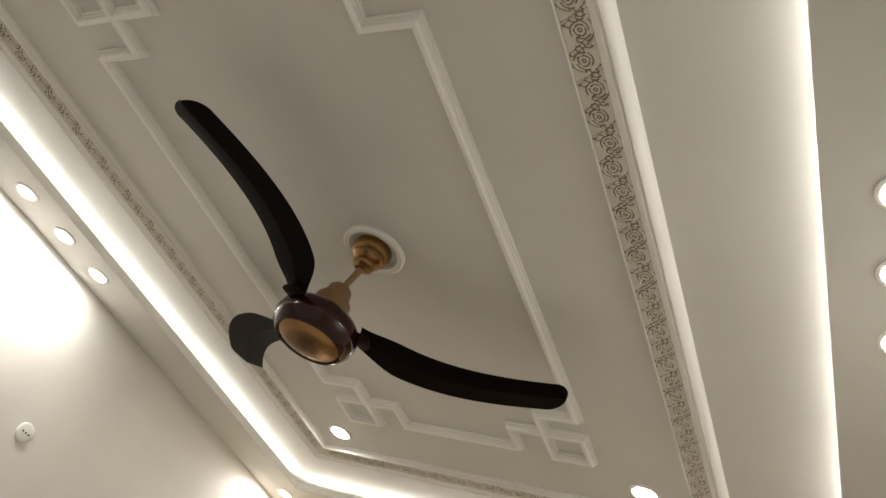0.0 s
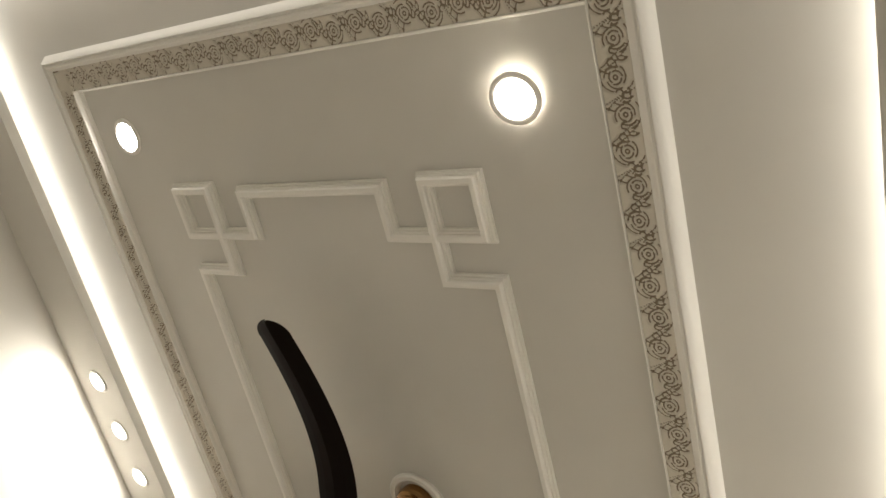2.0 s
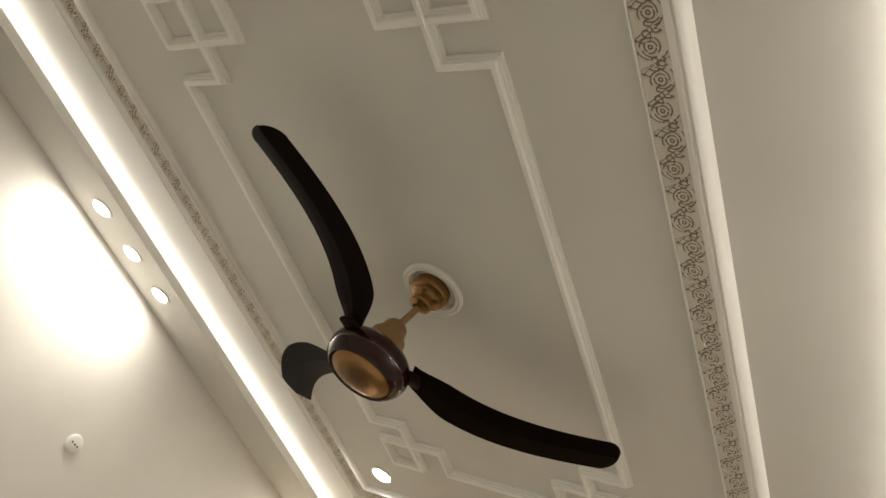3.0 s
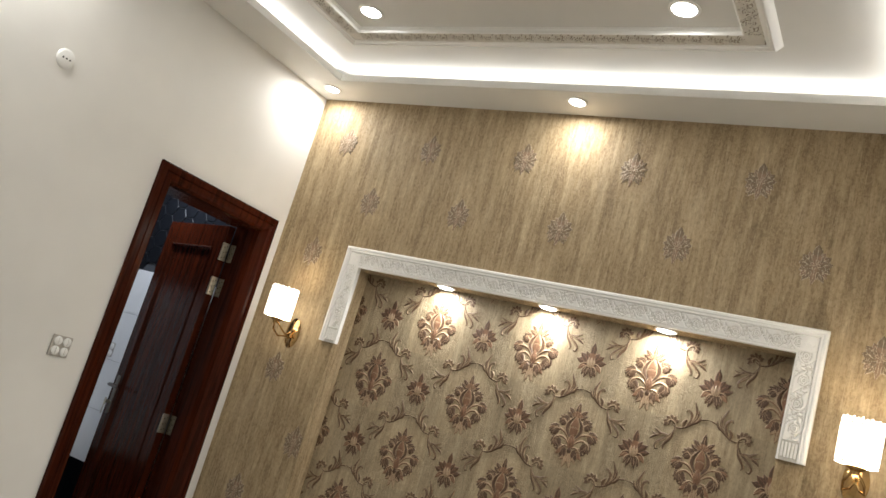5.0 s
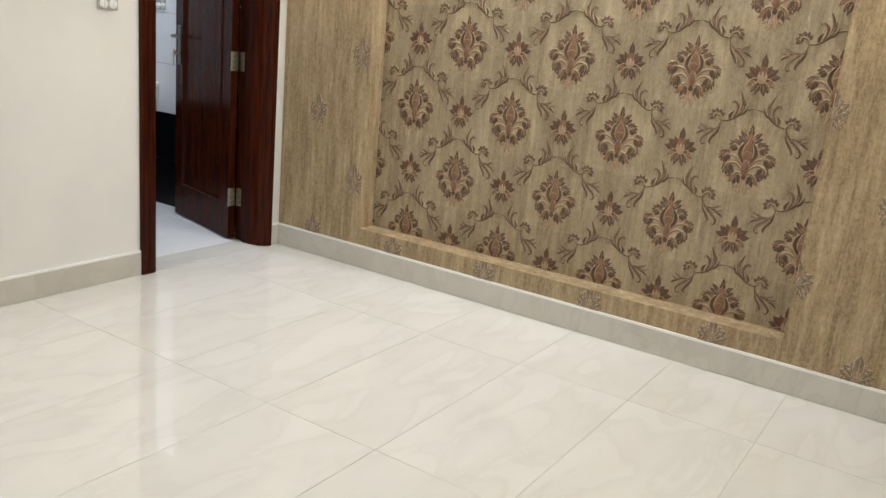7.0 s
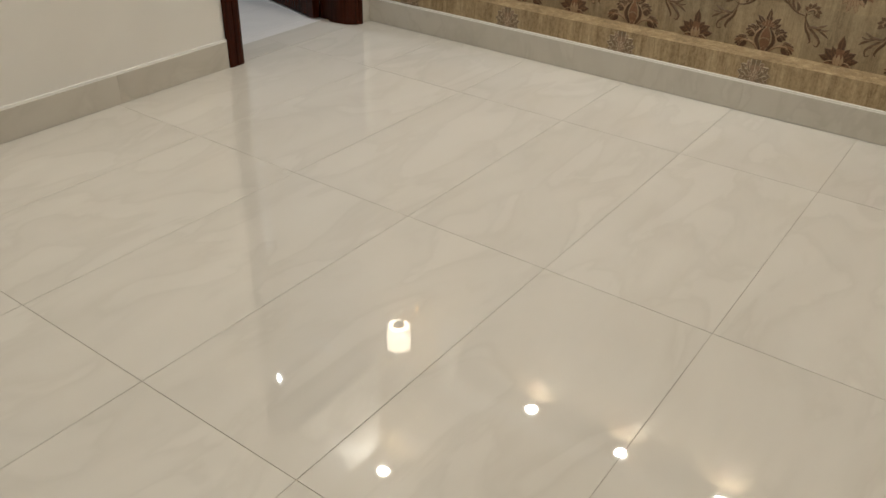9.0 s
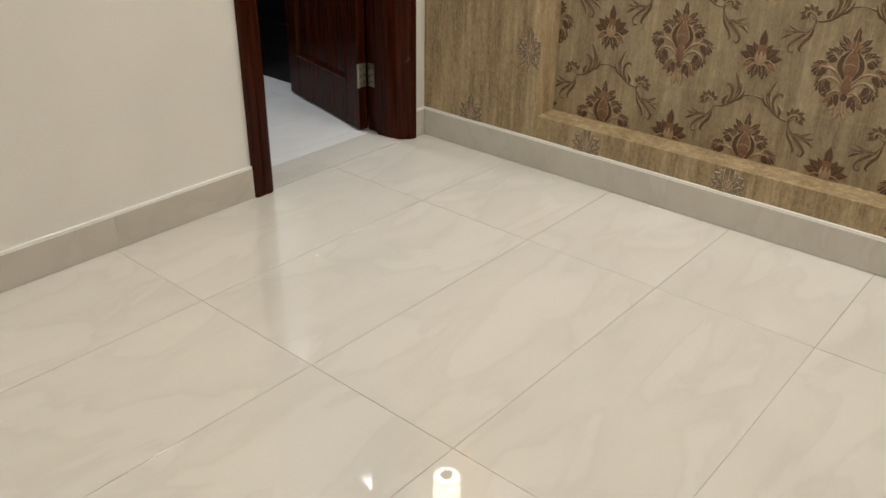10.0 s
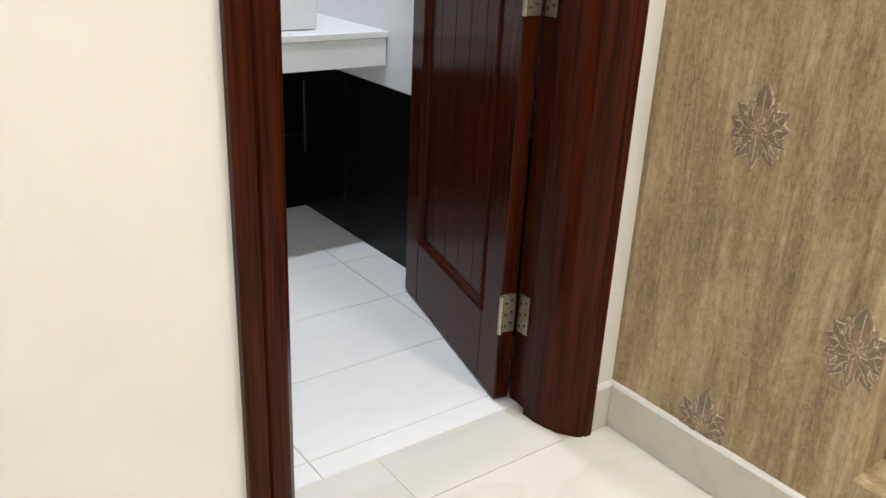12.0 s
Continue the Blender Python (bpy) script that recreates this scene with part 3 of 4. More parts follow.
# ceiling strapwork: bars that cross and knot at the corners
strap = tagged(new("ceiling_strapwork"), "white plaster strapwork with knotted square corners", "ceiling moulding", "", "structure")
CX, CY = 1.516, -1.99
strap.matrix_world = pose(CX, CY, CEIL)
SB = [(-0.019, 0), (-0.019, 0.010), (-0.015, 0.011), (-0.014, 0.019), (-0.010, 0.020), (-0.009, 0.028), (-0.006, 0.031), (0.006, 0.031), (0.009, 0.028),
      (0.010, 0.020), (0.014, 0.019), (0.015, 0.011), (0.019, 0.010), (0.019, 0)]
QX, QY = 0.540, 1.035      # outer square corner, from the centre
qx1, qy1 = QX - 0.145, QY - 0.145
kx, ky = QX - 0.285, QY - 0.265
# one ribbon, run round the tray: it crosses itself at each corner square; the last number lets the crossing strands differ in height
knot = [(-kx, QY - 0.015, 1), (kx, QY - 0.015, 1), (kx, qy1, 0.95), (QX, qy1, 0.95), (QX, QY, 1), (qx1, QY, 1.04), (qx1, ky, 1.04), (QX + 0.006, ky, 1)]
ribbon = knot[1:] + [(x, -y, k) for x, y, k in knot[1:][::-1]]
ribbon += [(-x, y, k) for x, y, k in ribbon[::-1]]
for i, (x1, y1, k1) in enumerate(ribbon):
    x0, y0, k0 = ribbon[i - 1]
    xa, ya, _ = ribbon[i - 2]
    xb, yb, _ = ribbon[(i + 1) % len(ribbon)]
    d = Vector((x1 - x0, y1 - y0)).normalized()
    da, db = Vector((x0 - xa, y0 - ya)).normalized(), Vector((xb - x1, yb - y1)).normalized()
    ends = []
    for px, py, e, k in ((x0, y0, da, k0), (x1, y1, db, k1)):
        n1, n2 = Vector((-d.y, d.x)), Vector((-e.y, e.x))
        ends.append((px, py, n1 + n2, k))
    bm = bmesh.new()
    ra, rb = [[bm.verts.new((px + m.x * w, py + m.y * w, -h * k)) for w, h in SB] for px, py, m, k in ends]
    for k in range(len(SB) - 1):
        bm.faces.new((ra[k], rb[k], rb[k + 1], ra[k + 1]))
    bmesh.ops.recalc_face_normals(bm, faces=bm.faces)
    if sum(f.normal.z for f in bm.faces) > 0:
        bmesh.ops.reverse_faces(bm, faces=bm.faces)
    part("strap_bar", bm, M_GYPS, strap)


# ---- ceiling fan ----
fan = thing("ceiling_fan", "dark brown and gold three-blade ceiling fan", "ceiling fan", pose(1.554, -2.0, CEIL))
part("ceiling_rose", lathe([(0.104, 0.0), (0.106, -0.010), (0.099, -0.016), (0.090, -0.012), (0.084, -0.014), (0.076, -0.004), (0.076, 0.0)], 48), M_GYPS, fan, "white plaster ring", True).location = (0.024, 0.004, 0)
part("canopy", lathe([(0.0, -0.001), (0.062, -0.001), (0.064, -0.02), (0.060, -0.035), (0.050, -0.040), (0.050, -0.052), (0.040, -0.062), (0.030, -0.066), (0.036, -0.074),
                      (0.034, -0.084), (0.022, -0.092), (0.014, -0.096), (0.0, -0.096)], 40), M_GOLD, fan, "stepped gold canopy", True).location = (0.021, 0.004, 0)
part("down_rod", tube([(0.021, 0.004, -0.088), (0, 0, -0.2)], 0.011, 18), M_TAN, fan, smooth=True)
part("motor_neck", lathe([(0.0, -0.175), (0.026, -0.175), (0.036, -0.186), (0.042, -0.215), (0.056, -0.232), (0.060, -0.268), (0.068, -0.288), (0.0, -0.288)], 40), M_TAN, fan, "matt gold bell-shaped motor neck", True)
part("motor_body", lathe([(0.0, -0.28), (0.07, -0.28), (0.108, -0.294), (0.128, -0.316), (0.132, -0.342), (0.126, -0.368), (0.110, -0.388), (0.104, -0.392), (0.100, -0.386), (0.0, -0.386)], 56),
     M_FANB, fan, "glossy dark brown motor body", True)
part("bottom_disc", lathe([(0.0, -0.400), (0.066, -0.398), (0.09, -0.392), (0.099, -0.385), (0.0, -0.385)], 48), M_GOLD, fan, "gold bottom disc", True)


def blade():
    """Swept sabre blade: narrow root, wide shoulder, curved back to a round tip."""
    bm = bmesh.new()
    n, rows_ = 44, []
    for k in range(n + 1):
        t = 1 - (1 - k / n) ** 1.6
        r = 0.128 + 0.612 * t
        sweep = 0.34 * t * (1 - t) * (1.3 - 0.55 * t) + 0.008 * min(1, t * 6) * (1 - t)
        half = 0.040 + 0.037 * math.sin(min(1, t / 0.2) * math.pi / 2) ** 1.4 if t < 0.2 else 0.077 - 0.014 * ((t - 0.2) / 0.8)
        if t > 0.93:
            half *= math.sqrt(max(0.0, 1 - ((t - 0.93) / 0.0705) ** 2)) + 0.02
        z = -0.310 + 0.083 * t
        cross = []
        for s, dz in ((-1, -0.003), (-0.6, -0.005), (-0.12, -0.006), (0.5, 0.0), (1, 0.004)):
            cross.append(bm.verts.new((r, sweep + s * half * (1.04 if s > 0 else 1.1), z + dz - s * 0.013 * (1 - 0.4 * t))))
        rows_.append(cross)
    for a, b in zip(rows_, rows_[1:]):
        for i in range(4):
            bm.faces.new((a[i], a[i + 1], b[i + 1], b[i]))
    bmesh.ops.solidify(bm, geom=bm.faces[:], thickness=0.005)
    bmesh.ops.recalc_face_normals(bm, faces=bm.faces)
    return bm


blade_mesh = mesh_of("blade", blade(), M_BLADE)
arm_mesh = mesh_of("blade_arm", boxes((0.1, -0.03, -0.326, 0.16, 0.03, -0.310), bevel=0.005), M_BLADE, True)
for a in (27.5, 147, -97.5):
    b = part("blade", blade_mesh, None, fan, "glossy near-black curved blade")
    b.matrix_basis = pose(0, 0, 0, 0, 0, a)
    part("blade_arm", arm_mesh, None, b)


# ---- niche trim ----
trim = tagged(new("niche_trim"), "white carved plaster trim round the niche head", "trim", "", "structure")
trim.matrix_world = pose(0, 0, 0, 90, 0, 0)     # local x along the wall, y up, -z out of the wall
TX0, TX1, TZ, TB, TW = 0.495, 2.803, 2.122, 1.615, 0.102
tc = [(TX0, TB, 1, 0), (TX0, TZ, 1, -1), (TX1, TZ, -1, -1), (TX1, TB, -1, 0)]


def out(bm):
    """Turn a moulding drawn downwards so that it stands out of the wall."""
    for v in bm.verts:
        v.co.z = -v.co.z
    bmesh.ops.recalc_face_normals(bm, faces=bm.faces)
    return bm


part("outer_bead", out(frame_bar([(0, 0), (0, 0.028), (0.006, 0.034), (0.014, 0.034), (0.018, 0.028), (0.026, 0.030), (0.030, 0.022), (0.030, 0)], tc, False)), M_GYPS, trim, smooth=True)
# greyer than the trim: paints the shading of the carved grooves
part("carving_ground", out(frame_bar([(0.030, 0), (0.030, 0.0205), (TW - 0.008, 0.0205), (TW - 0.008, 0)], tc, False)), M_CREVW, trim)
part("inner_bead", out(frame_bar([(TW - 0.008, 0), (TW - 0.008, 0.026), (TW, 0.024), (TW + 0.001, 0)], tc, False)), M_GYPS, trim, smooth=True)
TBW = TW - 0.038
carved_t = relief_mesh("carved_trim", 0.16, TBW, 0.006, 5, M_GYPS)
tm = 0.030 + TBW / 2


def wall_band(x0, y0, x1, y1):
    length, ang = math.hypot(x1 - x0, y1 - y0), math.degrees(math.atan2(y1 - y0, x1 - x0))
    n = round(length / 0.16)
    for k in range(n):
        ob = part("carved_piece", carved_t, None, trim)
        ob.matrix_basis = pose(x0 + (x1 - x0) * k / n, y0 + (y1 - y0) * k / n, 0.0195, 180, 0, ang) @ Matrix.Diagonal((length / n / 0.16, 1, 1, 1))


wall_band(TX0 + tm, TB + 0.075, TX0 + tm, TZ - tm)
wall_band(TX0 + tm, TZ - tm, TX1 - tm, TZ - tm)
wall_band(TX1 - tm, TZ - tm, TX1 - tm, TB + 0.075)
for x in (TX0 + tm, TX1 - tm):
    for k in range(5):
        part("flute", boxes((x - 0.028 + k * 0.012, TB + 0.012, 0.019, x - 0.02 + k * 0.012, TB + 0.068, 0.027), bevel=0.002), M_GYPS, trim)


for x in (TX0 + tm, TX1 - tm):
    part("corner_block", boxes((x - TBW / 2, TZ - tm - TBW / 2, 0.019, x + TBW / 2, TZ - tm + TBW / 2, 0.0245), bevel=0.003), M_GYPS, trim)


# ---- wall lamps ----
def wall_lamp(x, z):
    ob = thing("wall_lamp", "lit crystal wall lamp with brass arm and oval back plate", "wall lamp", pose(x, 0, z), "wall lamps beside the niche")
    pl = bmesh.new()
    lathe([(0, 0), (0.043, 0), (0.045, 0.006), (0.036, 0.014), (0.02, 0.019), (0, 0.021)], 32, pl)
    for v in pl.verts:
        v.co.y *= 1.75
    part("back_plate", pl, M_BRASS, ob, "oval polished brass back plate", True).matrix_basis = pose(0, 0, -0.125, 90)
    for s in (-1, 1):
        part("arm", tube([(0, -0.015, -0.12), (s * 0.02, -0.03, -0.15), (s * 0.035, -0.07, -0.16), (s * 0.033, -0.12, -0.135), (s * 0.012, -0.155, -0.10), (0, -0.16, -0.088)], 0.0045, 8), M_BRASS, ob, smooth=True)
    part("cup", lathe([(0, -0.105), (0.012, -0.105), (0.016, -0.095), (0.03, -0.088), (0.034, -0.083), (0.034, -0.079), (0, -0.079)], 32), M_BRASS, ob, smooth=True).location = (0, -0.16, 0)
    shade = part("shade", lathe([(0.056, -0.075), (0.059, -0.075), (0.059, 0.068), (0.056, 0.068)], 40), M_SHADE, ob, "glowing crystal rod shade")
    shade.location = (0, -0.16, 0)
    part("inner_glass", lathe([(0.036, -0.078), (0.055, -0.078), (0.055, -0.074), (0.036, -0.074)], 32), M_BULB, shade, "bright inner glass ring")
    rod = mesh_of("crystal_rod", lathe([(0, -0.076), (0.005, -0.076), (0.0056, 0.055), (0.0056, 0.07), (0.003, 0.079), (0, 0.081)], 8), M_SHADE, True)
    for k in range(28):
        a = 2 * math.pi * k / 28
        part("crystal_rod", rod, None, shade).location = (0.0645 * math.cos(a), 0.0645 * math.sin(a), 0.004 * (k % 2))
    for zz in (-0.073, 0.058):
        part("brass_band", lathe([(0.0705, zz), (0.0715, zz), (0.0715, zz + 0.004), (0.0705, zz + 0.004)], 40), M_BRASS, shade)
    lamp = area_lamp("wall_lamp_glow", pose(x, -0.16, z + 0.10, 180), 0.12, 0.12, SCONCE * 0.35, WARM, "DISK")
    bulb = bpy.data.lights.new("wall_lamp_bulb", "POINT")
    bulb.energy, bulb.color, bulb.shadow_soft_size = SCONCE, WARM, 0.07
    new("wall_lamp_bulb", bulb).location = (x, -0.16, z)
    return ob


wall_lamp(0.300, 1.738)
wall_lamp(2.972, 1.725)


# ---- wallpaper flowers: embossed foil, modelled as fine relief on the paper ----
class Emboss:
    """A patch of relief in x (across) and z (up), built leaf over leaf; cells not covered stay open."""

    def __init__(self, x0, z0, x1, z1, cell):
        self.xs, self.zs = np.arange(x0, x1, cell), np.arange(z0, z1, cell)
        self.gx, self.gz = np.meshgrid(self.xs, self.zs, indexing="ij")
        self.kind = np.full(self.gx.shape, -1)
        self.high = np.zeros(self.gx.shape)

    def leaf(self, x, z, ang, length, width, curl=0.0, fill=0, edge=2, stem=None, lobes=0, hook=1.0, rise=0.0019, vein=True):
        """Leaf from (x, z) along ang (degrees from up, clockwise). curl bends it, hook > 1 bends it mostly near the tip.
        edge: rim colour; stem: colour of its lower part; lobes: scallops along each side."""
        n = 48
        t = np.linspace(0, 1, n)
        a = radians(ang) + radians(curl) * t ** hook
        px = x + np.concatenate([[0], np.cumsum(np.sin(a[:-1]))]) * length / (n - 1)
        pz = z + np.concatenate([[0], np.cumsum(np.cos(a[:-1]))]) * length / (n - 1)
        dx, dz = self.gx[..., None] - px, self.gz[..., None] - pz
        k = (dx * dx + dz * dz).argmin(-1)
        tt, aa = t[k], a[k]
        ddx, ddz = self.gx - px[k], self.gz - pz[k]
        side, fore = ddx * np.cos(aa) - ddz * np.sin(aa), ddx * np.sin(aa) + ddz * np.cos(aa)
        w = width * 0.44 * np.sin(np.pi * np.clip(0.07 + 0.93 * tt, 0, 1) ** 0.8) ** 0.75 + 1e-5
        if lobes:
            w = w * (0.82 + 0.26 * np.abs(np.sin(np.pi * lobes * tt + 0.4)))
        u = np.abs(side) / w
        inside = (u < 1) & (np.abs(fore) < length / n * 1.5)
        kind = np.full(self.gx.shape, fill)
        if stem is not None:
            kind[tt < 0.38] = stem
        if vein:
            kind[(np.abs(side) < 0.0008) & (tt < 0.8) & (w > 0.008)] = edge
        rim = np.clip(0.0013 / w, 0.08, 0.3)
        kind[u > 1 - rim] = edge
        top = 0.0012 + rise * np.sqrt(np.clip(1 - u * u, 0, 1)) * (0.55 + 0.45 * np.sin(np.pi * tt)) + (u > 1 - rim) * 0.0008
        self.kind[inside] = kind[inside]
        self.high[inside] = top[inside] + 0.1 * self.high[inside]

    def stroke(self, points, width, fill, edge, lit=1, rise=0.0022):
        """Brush stroke through points, swelling in the middle, with one side (lit: 1 right, -1 left of its run) edged
        to paint in the emboss's light and shade.
        """
        pts = [points[0]] + list(points) + [points[-1]]
        run = []
        for p0, p1, p2, p3 in zip(pts, pts[1:], pts[2:], pts[3:]):
            for q in range(14):
                t = q / 14
                run.append([0.5 * (2 * b + (c - a) * t + (2 * a - 5 * b + 4 * c - d) * t * t + (3 * b - a - 3 * c + d) * t ** 3) for a, b, c, d in zip(p0, p1, p2, p3)])
        run = np.array(run + [points[-1]])
        ahead = np.gradient(run, axis=0)
        ahead /= np.linalg.norm(ahead, axis=1)[:, None] + 1e-9
        near = np.nonzero((self.gx > run[:, 0].min() - width) & (self.gx < run[:, 0].max() + width) & (self.gz > run[:, 1].min() - width) & (self.gz < run[:, 1].max() + width))
        dx, dz = self.gx[near][:, None] - run[:, 0], self.gz[near][:, None] - run[:, 1]
        k = (dx * dx + dz * dz).argmin(-1)
        i = np.arange(len(k))
        dist, side = np.hypot(dx[i, k], dz[i, k]), dx[i, k] * ahead[k, 1] - dz[i, k] * ahead[k, 0]
        w = 0.5 * width * (0.16 + 0.84 * np.sin(np.pi * (k / (len(run) - 1)) ** 0.8)) + 1e-5
        hit = dist < w
        u = side / w
        kind = np.where(u * lit > 0.42, edge, fill)
        top = 0.0014 + rise * np.sqrt(np.clip(1 - u * u, 0, 1)) + (u * lit > 0.42) * 0.0006
        sel = (near[0][hit], near[1][hit])
        self.kind[sel] = kind[hit]
        self.high[sel] = top[hit] + 0.1 * self.high[sel]

    def mesh(self, name, materials):
        nz = len(self.zs)
        filled = self.kind >= 0
        cells = filled[:-1, :-1] | filled[1:, :-1] | filled[:-1, 1:] | filled[1:, 1:]
        ii, jj = np.nonzero(cells)
        corners = np.stack([ii * nz + jj, (ii + 1) * nz + jj, (ii + 1) * nz + jj + 1, ii * nz + jj + 1], -1)
        used, inv = np.unique(corners, return_inverse=True)
        high = np.where(filled, self.high, -0.0015)
        soft = high.copy()
        soft[1:-1, 1:-1] = 0.5 * high[1:-1, 1:-1] + 0.125 * (high[:-2, 1:-1] + high[2:, 1:-1] + high[1:-1, :-2] + high[1:-1, 2:])
        verts = np.stack([self.gx.ravel()[used], -soft.ravel()[used], self.gz.ravel()[used]], -1)
        me = bpy.data.meshes.new(name)
        me.from_pydata(verts.tolist(), [], inv.reshape(-1, 4).tolist())
        for m in materials:
            me.materials.append(m)
        kinds = self.kind[ii, jj]
        for di, dj in ((1, 1), (1, 0), (0, 1)):
            kinds = np.where(kinds < 0, self.kind[ii + di, jj + dj], kinds)
        me.polygons.foreach_set("material_index", kinds.astype(np.int32))
        me.polygons.foreach_set("use_smooth", [True] * len(me.polygons))
        return me


DARKC, RUSTC, PALE = 0, 1, 2


def fan_head(e, s, x, z, a0, a1, count, length, width, curl, fills):
    """Fan of fingers that ends a curled acanthus lobe; longest in the middle."""
    for k in range(count):
        q = k / (count - 1)
        size = length * (0.74 + 0.26 * math.sin(math.pi * q))
        e.leaf(s * x, z, s * (a0 + (a1 - a0) * q), size, width, s * curl, fills[k % len(fills)], PALE, None, 2, 1.3, 0.0022, False)


def big_flower():
    """Palmette: leafy crown, urn-shaped heart, strands that fan out to four pairs of curled lobes, and a pale pointed tail."""
    e = Emboss(-0.126, -0.15, 0.126, 0.152, 0.0017)
    for s in (-1, 1):
        e.leaf(s * 0.004, -0.074, s * 172, 0.066, 0.024, s * -6, PALE, RUSTC, None, 3, 1, 0.0016)
        e.leaf(s * 0.008, -0.070, s * 150, 0.052, 0.020, s * -14, PALE, RUSTC, None, 2, 1, 0.0016)
        fan_head(e, s, 0.024, -0.058, 78, 196, 5, 0.050, 0.024, -14, (DARKC, DARKC, RUSTC))
        fan_head(e, s, 0.060, -0.022, 92, 196, 6, 0.046, 0.026, 30, (DARKC,))
        fan_head(e, s, 0.068, 0.010, 22, 128, 7, 0.048, 0.026, 34, (DARKC, DARKC, DARKC, RUSTC))
        fan_head(e, s, 0.036, 0.052, 8, 112, 6, 0.046, 0.025, 26, (DARKC,))
        e.leaf(s * 0.010, 0.078, s * 74, 0.044, 0.022, s * -26, DARKC, PALE, None, 2)
        e.leaf(s * 0.008, 0.084, s * 40, 0.050, 0.024, s * 10, DARKC, PALE, RUSTC, 2)
        # strands
        e.stroke([(s * 0.006, -0.052), (s * 0.026, -0.046), (s * 0.046, -0.060), (s * 0.050, -0.074)], 0.007, PALE, RUSTC, s)
        e.stroke([(s * 0.005, -0.048), (s * 0.026, -0.020), (s * 0.052, -0.010), (s * 0.078, -0.024), (s * 0.082, -0.044)], 0.009, PALE, RUSTC, s)
        e.stroke([(s * 0.005, -0.044), (s * 0.024, -0.004), (s * 0.050, 0.016), (s * 0.080, 0.018), (s * 0.096, 0.004)], 0.009, PALE, RUSTC, s)
        e.stroke([(s * 0.008, -0.030), (s * 0.027, 0.010), (s * 0.034, 0.040), (s * 0.054, 0.062), (s * 0.068, 0.056)], 0.008, PALE, RUSTC, s)
        e.stroke([(s * 0.010, -0.014), (s * 0.033, 0.022), (s * 0.030, 0.052), (s * 0.014, 0.076)], 0.020, DARKC, PALE, s)
    e.leaf(0, 0.082, 0, 0.068, 0.028, 0, DARKC, PALE, RUSTC, 3)
    e.leaf(0, 0.000, 0, 0.084, 0.046, 0, RUSTC, PALE, None, 0, 1, 0.004, False)
    e.stroke([(-0.018, 0.030), (-0.006, 0.038), (0.008, 0.037), (0.018, 0.030)], 0.006, PALE, DARKC, 1)
    e.leaf(0, -0.054, 0, 0.062, 0.036, 0, RUSTC, PALE, None, 0, 1, 0.005, False)
    e.leaf(0, -0.044, 0, 0.040, 0.016, 0, RUSTC, DARKC, None, 0, 1, 0.006, False)
    e.leaf(0, -0.074, 0, 0.026, 0.026, 0, DARKC, PALE, None, 0, 1, 0.004, False)
    return e


def small_flower():
    """Sprig: dark pointed leaves fanned above, a pale bud, pale-edged petals curling below."""
    e = Emboss(-0.078, -0.088, 0.078, 0.092, 0.0017)
    for s in (-1, 1):
        for a, ln, w, k, m in ((172, 0.070, 0.028, -8, DARKC), (140, 0.064, 0.030, 30, DARKC), (104, 0.062, 0.030, 46, RUSTC), (82, 0.066, 0.034, -4, DARKC), (50, 0.064, 0.036, 6, DARKC), (24, 0.058, 0.028, 8, DARKC)):
            e.leaf(s * 0.004, -0.004, s * a, ln, w, s * k, m, RUSTC if a < 90 else PALE, None, 2, 1, 0.0022)
        e.stroke([(s * 0.004, -0.022), (s * 0.020, -0.022), (s * 0.030, -0.034), (s * 0.032, -0.048)], 0.007, PALE, DARKC, s)
        e.stroke([(s * 0.006, -0.010), (s * 0.026, -0.006), (s * 0.042, -0.014), (s * 0.050, -0.026)], 0.006, PALE, DARKC, s)
    e.leaf(0, 0.010, 0, 0.080, 0.032, 0, DARKC, RUSTC, RUSTC, 2)
    for s in (-1, 1):
        e.leaf(s * 0.003, -0.024, s * 34, 0.046, 0.017, s * -46, PALE, RUSTC, None, 0, 1, 0.004, False)
    e.leaf(0, -0.022, 0, 0.044, 0.020, 0, PALE, RUSTC, None, 0, 1, 0.005, False)
    return e


